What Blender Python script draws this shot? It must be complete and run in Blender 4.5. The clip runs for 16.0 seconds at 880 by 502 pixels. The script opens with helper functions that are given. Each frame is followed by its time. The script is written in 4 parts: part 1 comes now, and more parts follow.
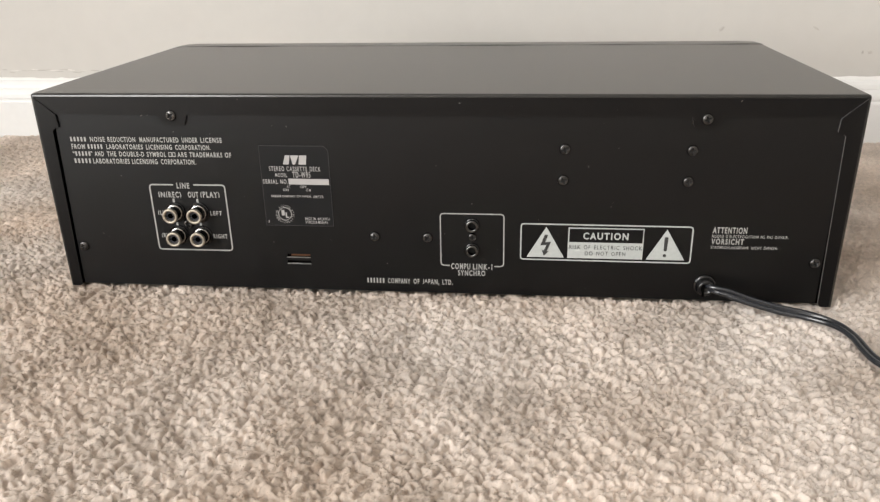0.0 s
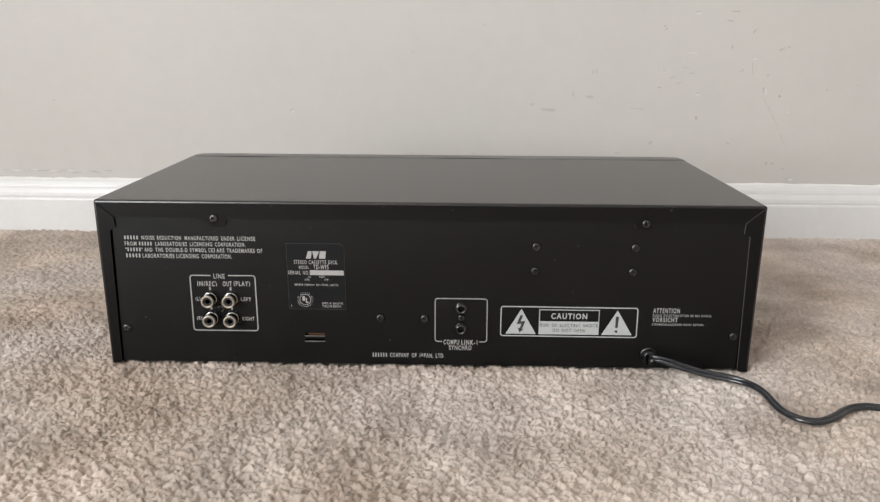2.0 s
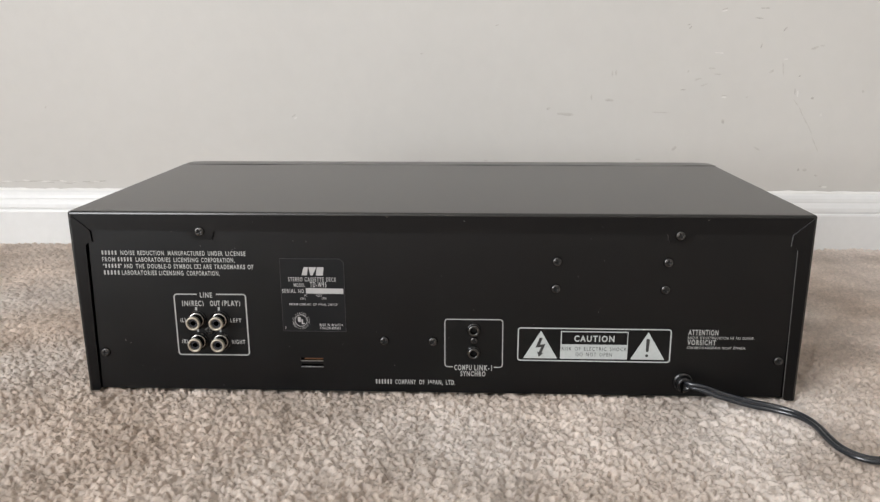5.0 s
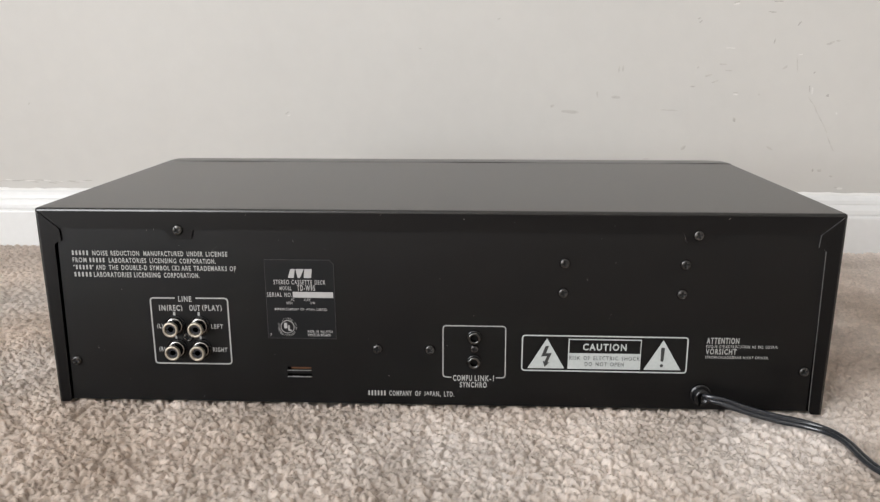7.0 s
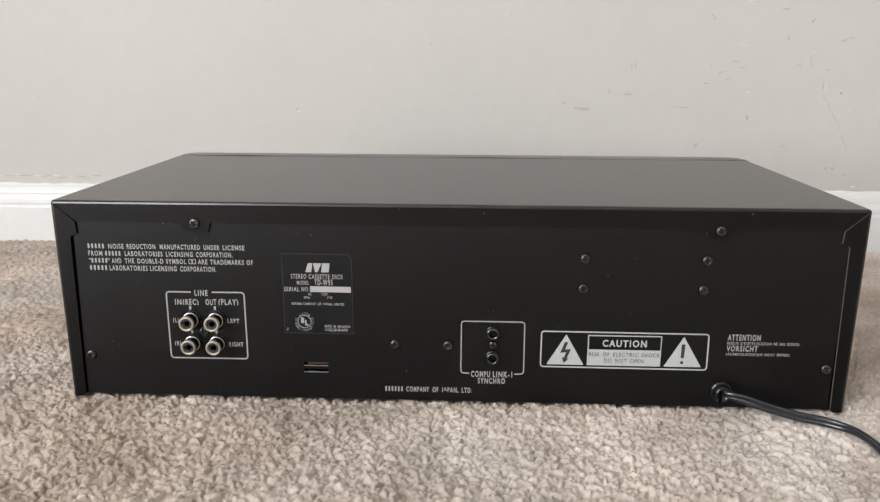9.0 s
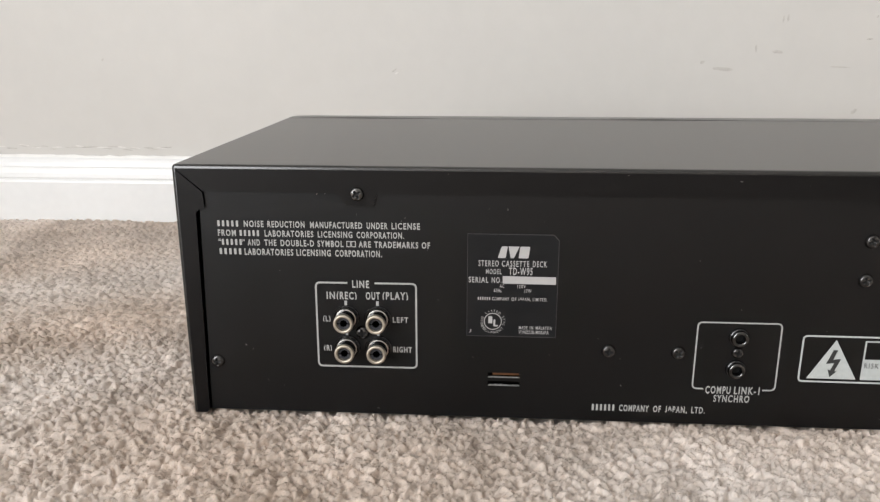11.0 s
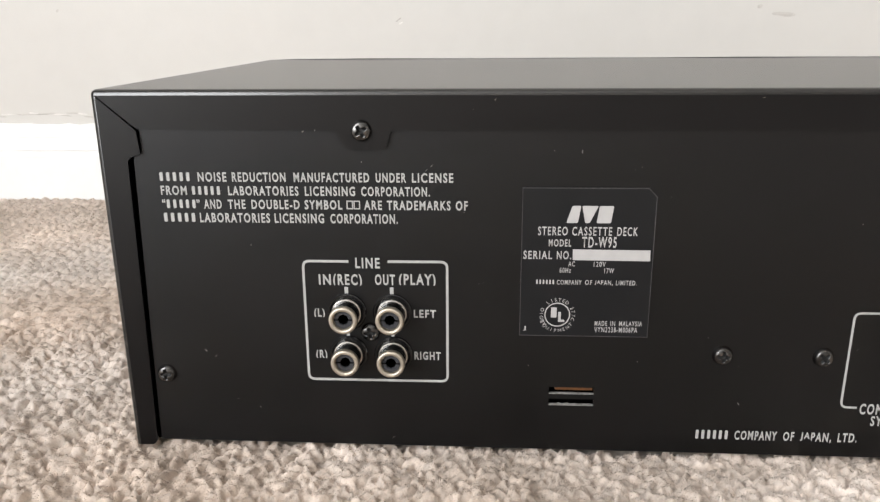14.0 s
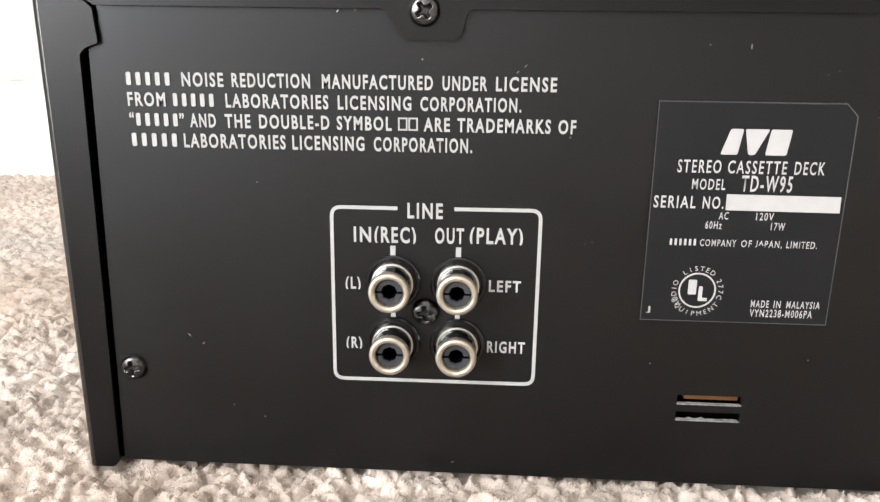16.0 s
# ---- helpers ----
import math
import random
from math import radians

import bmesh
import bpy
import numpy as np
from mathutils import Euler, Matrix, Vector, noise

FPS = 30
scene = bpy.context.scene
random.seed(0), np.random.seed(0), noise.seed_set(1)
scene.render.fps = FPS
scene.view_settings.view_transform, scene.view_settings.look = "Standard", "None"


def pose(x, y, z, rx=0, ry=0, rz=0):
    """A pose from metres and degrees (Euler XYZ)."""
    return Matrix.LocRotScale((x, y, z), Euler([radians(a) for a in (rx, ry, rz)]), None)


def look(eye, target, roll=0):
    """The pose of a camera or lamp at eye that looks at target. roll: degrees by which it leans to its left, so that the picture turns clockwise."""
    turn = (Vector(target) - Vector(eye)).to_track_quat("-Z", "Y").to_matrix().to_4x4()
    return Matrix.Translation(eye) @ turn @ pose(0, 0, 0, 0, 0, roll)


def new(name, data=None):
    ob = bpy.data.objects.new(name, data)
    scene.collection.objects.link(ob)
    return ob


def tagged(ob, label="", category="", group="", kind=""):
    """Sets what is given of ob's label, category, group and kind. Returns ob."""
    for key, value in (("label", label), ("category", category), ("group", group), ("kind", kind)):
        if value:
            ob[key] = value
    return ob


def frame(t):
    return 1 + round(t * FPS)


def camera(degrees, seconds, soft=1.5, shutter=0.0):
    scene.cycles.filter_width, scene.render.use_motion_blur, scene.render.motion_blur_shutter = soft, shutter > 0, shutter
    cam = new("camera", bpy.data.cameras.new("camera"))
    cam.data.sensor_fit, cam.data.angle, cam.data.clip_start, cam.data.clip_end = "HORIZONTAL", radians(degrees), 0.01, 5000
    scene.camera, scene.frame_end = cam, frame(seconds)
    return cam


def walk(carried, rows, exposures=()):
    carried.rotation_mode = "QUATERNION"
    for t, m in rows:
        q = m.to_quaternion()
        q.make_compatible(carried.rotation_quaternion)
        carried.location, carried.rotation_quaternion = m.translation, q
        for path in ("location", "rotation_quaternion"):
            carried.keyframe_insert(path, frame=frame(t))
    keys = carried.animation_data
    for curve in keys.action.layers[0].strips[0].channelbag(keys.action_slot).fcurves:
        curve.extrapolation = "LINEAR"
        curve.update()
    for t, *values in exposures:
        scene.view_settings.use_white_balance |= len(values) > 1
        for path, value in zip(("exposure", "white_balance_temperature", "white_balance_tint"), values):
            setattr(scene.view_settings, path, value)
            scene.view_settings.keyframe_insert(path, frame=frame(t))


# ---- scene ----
cam = camera(60.0, 16.0, soft=1.35)
PATH = [
    (0, (0.04899, -0.39026, 0.19105), (-0.15800, 1.44708, -0.57141), -1.131),
    (0.5, (0.02841, -0.44977, 0.22074), (-0.09483, 1.41374, -0.49492), -0.066),
    (1, (0.02507, -0.47610, 0.22780), (-0.04977, 1.41331, -0.42375), 0.251),
    (1.5, (0.02477, -0.48247, 0.22286), (-0.02816, 1.43150, -0.35497), 0.341),
    (2, (0.02050, -0.48095, 0.21969), (-0.02719, 1.44360, -0.32238), 0.270),
    (2.5, (0.02018, -0.47191, 0.21776), (-0.03779, 1.45377, -0.31927), -0.009),
    (3, (0.02085, -0.46558, 0.21110), (-0.04347, 1.46625, -0.30262), -0.196),
    (3.5, (0.02352, -0.45645, 0.21131), (-0.05038, 1.47569, -0.29995), -0.338),
    (4, (0.02175, -0.44718, 0.21182), (-0.05407, 1.48380, -0.30350), -0.298),
    (6.5, (0.01979, -0.40668, 0.19973), (-0.06057, 1.52566, -0.30979), 0.029),
    (7, (0.02022, -0.39921, 0.19743), (-0.05915, 1.53547, -0.30328), -0.029),
    (7.5, (0.01947, -0.39917, 0.19635), (-0.05409, 1.53746, -0.29766), -0.020),
    (8, (0.01906, -0.39881, 0.19799), (-0.05460, 1.53742, -0.29758), -0.040),
    (8.5, (0.01949, -0.40002, 0.19346), (-0.05574, 1.54030, -0.28563), 0.098),
    (9, (0.01051, -0.39658, 0.19403), (-0.07216, 1.53749, -0.30851), 0.207),
    (9.5, (-0.01528, -0.38215, 0.19069), (-0.11866, 1.54508, -0.33383), 0.275),
    (10, (-0.04566, -0.36020, 0.18627), (-0.17402, 1.56186, -0.35151), 0.093),
    (12.3, (-0.10100, -0.24666, 0.14892), (-0.23208, 1.66992, -0.40745), -0.078),
    (12.5, (-0.10230, -0.23863, 0.14806), (-0.22177, 1.67545, -0.41940), 0.019),
    (13, (-0.10217, -0.22566, 0.14003), (-0.21401, 1.68768, -0.43149), -0.074),
    (13.5, (-0.10409, -0.21965, 0.13545), (-0.21219, 1.69429, -0.43479), -0.190),
    (14, (-0.10297, -0.21693, 0.13391), (-0.22588, 1.69563, -0.43792), -0.428),
    (14.5, (-0.10408, -0.21758, 0.13429), (-0.21306, 1.69749, -0.43196), -0.181),
    (15, (-0.11077, -0.20837, 0.12938), (-0.22198, 1.70738, -0.43412), 0.022),
    (15.5, (-0.12175, -0.18009, 0.11271), (-0.23320, 1.73771, -0.44372), 0.382),
    (16, (-0.12677, -0.15443, 0.10072), (-0.23666, 1.76519, -0.44972), 0.672),
]
walk(cam, [(t, look(eye, target, roll)) for t, eye, target, roll in PATH],
     exposures=[(0, 0.3, 6850, 10), (0.5, 0.12, 6750, 10), (1.5, 0.05, 6600, 10), (4, 0.08, 6500, 10), (7, 0.15, 6500, 10), (9, 0.17, 6500, 10), (10, 0.18, 6500, 10), (12.5, 0.38, 6550, 10), (14.5, 0.55, 6550, 10), (15, 0.55, 6550, 10), (15.5, 0.70, 6550, 10), (16, 1.05, 6500, 10)])

# ---- world, daylight, window light ----
world = bpy.data.worlds.new("daylight")
scene.world = world
world.use_nodes = True
wn = world.node_tree
sky = wn.nodes.new("ShaderNodeTexSky")
sky.sky_type, sky.sun_disc = "NISHITA", False
sky.sun_elevation, sky.sun_rotation = radians(40), radians(70)
wn.links.new(sky.outputs["Color"], wn.nodes["Background"].inputs["Color"])
wn.nodes["Background"].inputs["Strength"].default_value = 0.1

sun_data = bpy.data.lights.new("sun", "SUN")
sun_data.energy, sun_data.angle, sun_data.color = 2.0, radians(0.5), (1.0, 0.95, 0.88)
sun = new("sun", sun_data)
sun.matrix_world = look((6, 4, 6), (0, 0, 0))

# skylight that comes in through the window opening
WIN_X, WIN_Y0, WIN_Y1, WIN_Z0, WIN_Z1 = -1.6, -3.1, -1.15, 0.06, 2.3
mid_y, mid_z = (WIN_Y0 + WIN_Y1) / 2, (WIN_Z0 + WIN_Z1) / 2
win_data = bpy.data.lights.new("window_light", "AREA")
win_data.shape, win_data.size, win_data.size_y = "RECTANGLE", WIN_Y1 - WIN_Y0 - 0.1, WIN_Z1 - WIN_Z0 - 0.1
win_data.energy, win_data.color = 134.0, (0.97, 0.985, 1.0)
new("window_light", win_data).matrix_world = look((WIN_X - 0.05, mid_y, mid_z), (WIN_X + 1, mid_y, mid_z - 0.2))


# ---- materials ----
def material(name, colour, rough=0.5, metal=0.0, ior=1.5, vary=0.0, vary_scale=20.0, vary2=0.0, vary2_scale=200.0,
             bump=0.0, bump_scale=300.0, bump_dist=0.001, rough_vary=0.0):
    """A Principled surface whose colour varies at two scales of noise, with fine relief."""
    m = bpy.data.materials.new(name)
    m.use_nodes = True
    t = m.node_tree
    b = t.nodes["Principled BSDF"]
    b.inputs["Roughness"].default_value, b.inputs["Metallic"].default_value = rough, metal
    b.inputs["IOR"].default_value = ior
    b.inputs["Base Color"].default_value = (*colour, 1)
    co = t.nodes.new("ShaderNodeTexCoord").outputs["Object"]
    last = None
    for amount, size in ((vary, vary_scale), (vary2, vary2_scale)):
        if not amount:
            continue
        n = t.nodes.new("ShaderNodeTexNoise")
        n.inputs["Scale"].default_value, n.inputs["Detail"].default_value = size, 4
        t.links.new(co, n.inputs["Vector"])
        r = t.nodes.new("ShaderNodeMapRange")
        r.inputs["From Min"].default_value, r.inputs["From Max"].default_value = 0.3, 0.7
        r.inputs["To Min"].default_value, r.inputs["To Max"].default_value = 1 - amount, 1 + amount
        t.links.new(n.outputs["Fac"], r.inputs["Value"])
        mul = t.nodes.new("ShaderNodeVectorMath")
        mul.operation = "MULTIPLY"
        if last is None:
            mul.inputs[0].default_value = colour
        else:
            t.links.new(last, mul.inputs[0])
        t.links.new(r.outputs["Result"], mul.inputs[1])
        last = mul.outputs["Vector"]
    if last is not None:
        t.links.new(last, b.inputs["Base Color"])
    if rough_vary:
        n = t.nodes.new("ShaderNodeTexNoise")
        n.inputs["Scale"].default_value = vary_scale * 1.7
        t.links.new(co, n.inputs["Vector"])
        r = t.nodes.new("ShaderNodeMapRange")
        r.inputs["From Min"].default_value, r.inputs["From Max"].default_value = 0.3, 0.7
        r.inputs["To Min"].default_value, r.inputs["To Max"].default_value = rough - rough_vary, rough + rough_vary
        t.links.new(n.outputs["Fac"], r.inputs["Value"])
        t.links.new(r.outputs["Result"], b.inputs["Roughness"])
    if bump:
        n = t.nodes.new("ShaderNodeTexNoise")
        n.inputs["Scale"].default_value, n.inputs["Detail"].default_value = bump_scale, 3
        t.links.new(co, n.inputs["Vector"])
        u = t.nodes.new("ShaderNodeBump")
        u.inputs["Strength"].default_value, u.inputs["Distance"].default_value = bump, bump_dist
        t.links.new(n.outputs["Fac"], u.inputs["Height"])
        t.links.new(u.outputs["Normal"], b.inputs["Normal"])
    return m


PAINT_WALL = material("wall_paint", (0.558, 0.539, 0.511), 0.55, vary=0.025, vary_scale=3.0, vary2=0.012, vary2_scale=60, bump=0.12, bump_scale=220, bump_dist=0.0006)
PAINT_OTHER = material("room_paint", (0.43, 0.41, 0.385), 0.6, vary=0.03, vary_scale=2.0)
PAINT_CEILING = material("ceiling_paint", (0.72, 0.71, 0.69), 0.8, vary=0.02, vary_scale=4.0)
PAINT_TRIM = material("trim_gloss_paint", (0.76, 0.76, 0.755), 0.32, vary=0.03, vary_scale=9.0, vary2=0.015, vary2_scale=120, bump=0.08, bump_scale=150, bump_dist=0.0005, rough_vary=0.03)
CAULK = material("caulk", (0.82, 0.81, 0.79), 0.5, vary=0.05, vary_scale=60)
SCUFF_AND_DENT_SHADE = material("dark_scuff_and_dent_shade", (0.43, 0.407, 0.378), 0.6, vary=0.15, vary_scale=400)
SCUFF_FAINT = material("scuff_faint", (0.495, 0.47, 0.44), 0.6, vary=0.08, vary_scale=400)
SCUFF_AND_DENT_LIGHT = material("pale_scuff_and_dent_light", (0.66, 0.638, 0.61), 0.6, vary=0.06, vary_scale=400)
# one satin black: cover lightened for its reflections, rear faces darkened as shaded
BLACK_COVER_LIT = material("satin_black_paint_lit_cover", (0.010, 0.0095, 0.009), 0.27, ior=1.6, vary=0.08, vary_scale=12, bump=0.02, bump_scale=1800, bump_dist=0.0001)
BLACK_PANEL_SHADED = material("satin_black_paint_shaded_panel", (0.0013, 0.0012, 0.0012), 0.42, ior=1.362, vary=0.15, vary_scale=30, bump=0.02, bump_scale=1800, bump_dist=0.0001, rough_vary=0.03)
b = BLACK_PANEL_SHADED.node_tree.nodes["Principled BSDF"]
b.inputs["Coat Weight"].default_value, b.inputs["Coat Roughness"].default_value = 0.25, 0.2
b.inputs["Specular Tint"].default_value = (0.93, 0.96, 1.0, 1)
BLACK_FLANGE_SHADED = material("satin_black_paint_shaded_flange", (0.0022, 0.0021, 0.0024), 0.33, ior=1.36, vary=0.15, vary_scale=30, bump=0.02, bump_scale=1800, bump_dist=0.0001)
BLACK_PLASTIC = material("black_plastic", (0.005, 0.005, 0.0055), 0.18, ior=1.5, vary=0.2, vary_scale=200, rough_vary=0.05)
BEZEL_PLASTIC = material("black_bezel_plastic", (0.011, 0.0105, 0.010), 0.28, ior=1.6, vary=0.2, vary_scale=80)
# near-black that paints in the shade inside openings, bores and slots
SHADE_BLACK = material("painted_interior_shade", (0.0012, 0.0012, 0.0012), 0.9, ior=1.08, vary=0.2, vary_scale=60)
BARE_EDGE = material("bare_sheared_edge", (0.22, 0.216, 0.21), 0.5, 0.5, vary=0.2, vary_scale=300)
SLOT_EDGE = material("burred_slot_edge", (0.26, 0.257, 0.25), 0.5, 0.4, vary=0.5, vary_scale=900)
SCREW_BLACK = material("blackened_screw_steel", (0.085, 0.083, 0.082), 0.26, 1.0, vary=0.25, vary_scale=700, bump=0.2, bump_scale=2500, bump_dist=0.0001)
SCREW_GREY = material("worn_grey_screw_steel", (0.105, 0.103, 0.10), 0.27, 1.0, vary=0.25, vary_scale=700, bump=0.2, bump_scale=2500, bump_dist=0.0001)
RECESS_SHADE = material("painted_screw_recess_shade", (0.012, 0.012, 0.012), 0.5, 0.3, vary=0.2, vary_scale=900)
NICKEL = material("dull_nickel", (0.46, 0.45, 0.43), 0.24, 1.0, vary=0.12, vary_scale=500)
DARKENED_METAL = material("darkened_polished_metal", (0.10, 0.10, 0.098), 0.18, 1.0, vary=0.2, vary_scale=400)
CHAMPAGNE = material("champagne_plated_rim", (0.49, 0.44, 0.365), 0.5, 1.0, vary=0.10, vary_scale=600)
INK = material("white_screen_print", (0.345, 0.345, 0.335), 0.55, vary=0.08, vary_scale=700)
INK_GREY = material("pale_grey_screen_print", (0.42, 0.44, 0.43), 0.5, vary=0.06, vary_scale=500)
INK_DARK = material("black_screen_print", (0.03, 0.03, 0.03), 0.5, vary=0.2, vary_scale=500)
LABEL_FILM = material("dark_grey_label_film", (0.005, 0.0056, 0.0068), 0.36, ior=1.38, vary=0.08, vary_scale=60)
INSULATOR = material("dark_grey_socket_plastic", (0.030, 0.031, 0.036), 0.4, vary=0.2, vary_scale=300)
DUST = material("pale_dust", (0.22, 0.22, 0.213), 0.8, vary=0.3, vary_scale=90)
LABEL_RIM = material("worn_label_edge", (0.05, 0.05, 0.052), 0.45, vary=0.3, vary_scale=300)
LABEL_WHITE = material("blank_white_label", (0.375, 0.365, 0.36), 0.5, vary=0.04, vary_scale=300)
BOARD = material("brown_circuit_board", (0.11, 0.043, 0.012), 0.5, vary=0.2, vary_scale=300)
CORD = material("grey_cord_vinyl", (0.014, 0.016, 0.020), 0.22, ior=1.65, vary=0.15, vary_scale=120, bump=0.05, bump_scale=1500, bump_dist=0.0002)


def carpet_material(name, tone):
    """Cut-pile yarn: beige drifting to grey in patches, each strand a little different, letting light through."""
    m = bpy.data.materials.new(name)
    m.use_nodes = True
    t = m.node_tree
    b = t.nodes["Principled BSDF"]
    b.inputs["Roughness"].default_value = 0.7
    b.inputs["Sheen Weight"].default_value, b.inputs["Sheen Roughness"].default_value = 0.15, 0.4
    co = t.nodes.new("ShaderNodeTexCoord").outputs["Object"]

    def noise_at(scale, detail, low, high, source=None):
        if source is None:
            n = t.nodes.new("ShaderNodeTexNoise")
            n.inputs["Scale"].default_value, n.inputs["Detail"].default_value = scale, detail
            t.links.new(co, n.inputs["Vector"])
            source = n.outputs["Fac"]
        r = t.nodes.new("ShaderNodeMapRange")
        r.inputs["From Min"].default_value, r.inputs["From Max"].default_value = (0.3, 0.7) if scale else (0.0, 1.0)
        r.inputs["To Min"].default_value, r.inputs["To Max"].default_value = low, high
        t.links.new(source, r.inputs["Value"])
        return r.outputs["Result"]

    ramp = t.nodes.new("ShaderNodeValToRGB")
    e = ramp.color_ramp.elements
    e[0].position, e[0].color = 0.0, (0.735 * tone, 0.608 * tone, 0.508 * tone, 1)
    e[1].position, e[1].color = 1.0, (0.82 * tone, 0.745 * tone, 0.685 * tone, 1)
    t.links.new(noise_at(8, 3, -0.1, 1.1), ramp.inputs["Fac"])
    geo = t.nodes.new("ShaderNodeNewGeometry")
    last = ramp.outputs["Color"]
    for s in (noise_at(0, 0, 0.83, 1.13, geo.outputs["Random Per Island"]), noise_at(330, 2, 0.88, 1.12), noise_at(16, 3, 0.80, 1.17)):
        mul = t.nodes.new("ShaderNodeVectorMath")
        mul.operation = "MULTIPLY"
        t.links.new(last, mul.inputs[0])
        t.links.new(s, mul.inputs[1])
        last = mul.outputs["Vector"]
    t.links.new(last, b.inputs["Base Color"])
    n = t.nodes.new("ShaderNodeTexNoise")
    n.inputs["Scale"].default_value, n.inputs["Detail"].default_value = 1900, 2
    t.links.new(co, n.inputs["Vector"])
    u = t.nodes.new("ShaderNodeBump")
    u.inputs["Strength"].default_value, u.inputs["Distance"].default_value = 0.7, 0.0005
    t.links.new(n.outputs["Fac"], u.inputs["Height"])
    t.links.new(u.outputs["Normal"], b.inputs["Normal"])
    thin = t.nodes.new("ShaderNodeBsdfTranslucent")
    t.links.new(last, thin.inputs["Color"])
    mix = t.nodes.new("ShaderNodeMixShader")
    mix.inputs["Fac"].default_value = 0.36
    t.links.new(b.outputs["BSDF"], mix.inputs[1])
    t.links.new(thin.outputs["BSDF"], mix.inputs[2])
    t.links.new(mix.outputs["Shader"], t.nodes["Material Output"].inputs["Surface"])
    return m


YARN = carpet_material("cut_pile_yarn", 1.0)
# flat base has no tuft shadows, so its tone is darkened in their place
BACKING = carpet_material("shade_toned_carpet_base", 0.9)


# ---- mesh helpers ----
def finish(name, bm, mat, smooth=False):
    me = bpy.data.meshes.new(name)
    bm.normal_update()
    bm.to_mesh(me)
    bm.free()
    for m in (mat if isinstance(mat, (list, tuple)) else [mat]):
        me.materials.append(m)
    if smooth:
        me.shade_smooth()
    return me


def thing(name, bm, mat, label="", category="", group="", kind="", smooth=False):
    return tagged(new(name, finish(name, bm, mat, smooth)), label, category, group, kind)


def part(name, bm, mat, parent, label="", smooth=False, at=None):
    """Links a bmesh, or a ready mesh, as one mesh object under a thing or a part; its coordinates are the world's unless at is given."""
    me = bm if isinstance(bm, bpy.types.Mesh) else finish(name, bm, mat, smooth)
    ob = new(name, me)
    ob.parent = parent
    if parent.type == "EMPTY":
        ob.matrix_parent_inverse = Matrix.Translation(-parent.location)
    if at is not None:
        ob.matrix_basis = at
    return tagged(ob, label)


def box(x0, x1, y0, y1, z0, z1, bevel=0.0, seg=2):
    bm = bmesh.new()
    bmesh.ops.create_cube(bm, size=1)
    for v in bm.verts:
        v.co = Vector(((x0 + x1) / 2 + v.co.x * (x1 - x0), (y0 + y1) / 2 + v.co.y * (y1 - y0), (z0 + z1) / 2 + v.co.z * (z1 - z0)))
    if bevel:
        bmesh.ops.bevel(bm, geom=bm.edges[:], offset=bevel, segments=seg, affect="EDGES", profile=0.5)
    return bm


def fillet(points, radius, seg=4):
    """Rounds the corners of an outline: points are (x, z) or (x, z, own radius)."""
    out = []
    n = len(points)
    for i, p in enumerate(points):
        a, b, c = Vector(points[i - 1][:2]), Vector(p[:2]), Vector(points[(i + 1) % n][:2])
        r = p[2] if len(p) > 2 else radius
        u, v = (a - b), (c - b)
        r = min(r, u.length * 0.45, v.length * 0.45)
        if r < 1e-6:
            out.append(b)
            continue
        s, e = b + u.normalized() * r, b + v.normalized() * r
        for k in range(seg + 1):
            f = k / seg
            out.append((1 - f) ** 2 * s + 2 * f * (1 - f) * b + f * f * e)
    return out


def plate(outline, y0, y1, bm=None, edge_mat=None):
    """A flat plate in the xz plane, from y0 (towards the viewer) to y1, with the outline of 2D points."""
    bm = bm or bmesh.new()
    front = [bm.verts.new((p[0], y0, p[1])) for p in outline]
    back = [bm.verts.new((p[0], y1, p[1])) for p in outline]
    n = len(outline)
    bm.faces.new(front)
    bm.faces.new(back[::-1])
    for i in range(n):
        f = bm.faces.new((front[i], back[i], back[(i + 1) % n], front[(i + 1) % n]))
        if edge_mat is not None:
            f.material_index = edge_mat
    bmesh.ops.recalc_face_normals(bm, faces=bm.faces[:])
    return bm


def frame_plate(outer, inner, y0, y1):
    """A closed ring between two outlines with as many points."""
    bm = bmesh.new()
    n = len(outer)
    rings = [[bm.verts.new((p[0], y, p[1])) for p in o] for o, y in ((outer, y0), (inner, y0), (inner, y1), (outer, y1))]
    for a, b in ((0, 1), (1, 2), (2, 3), (3, 0)):
        for i in range(n):
            j = (i + 1) % n
            bm.faces.new((rings[a][i], rings[a][j], rings[b][j], rings[b][i]))
    bmesh.ops.recalc_face_normals(bm, faces=bm.faces[:])
    return bm


def stroke(points, width, y0, y1, closed=False):
    """A printed line of constant width along 2D points."""
    pts = [Vector(p[:2]) for p in points]
    n = len(pts)
    left, right = [], []
    for i, p in enumerate(pts):
        if closed:
            d = (pts[(i + 1) % n] - p).normalized() + (p - pts[i - 1]).normalized()
        else:
            d = (pts[min(i + 1, n - 1)] - pts[max(i - 1, 0)])
        d.normalize()
        q = Vector((-d.y, d.x)) * width / 2
        left.append(p + q)
        right.append(p - q)
    if closed:
        return frame_plate(left, right, y0, y1)
    return plate(left + right[::-1], y0, y1)


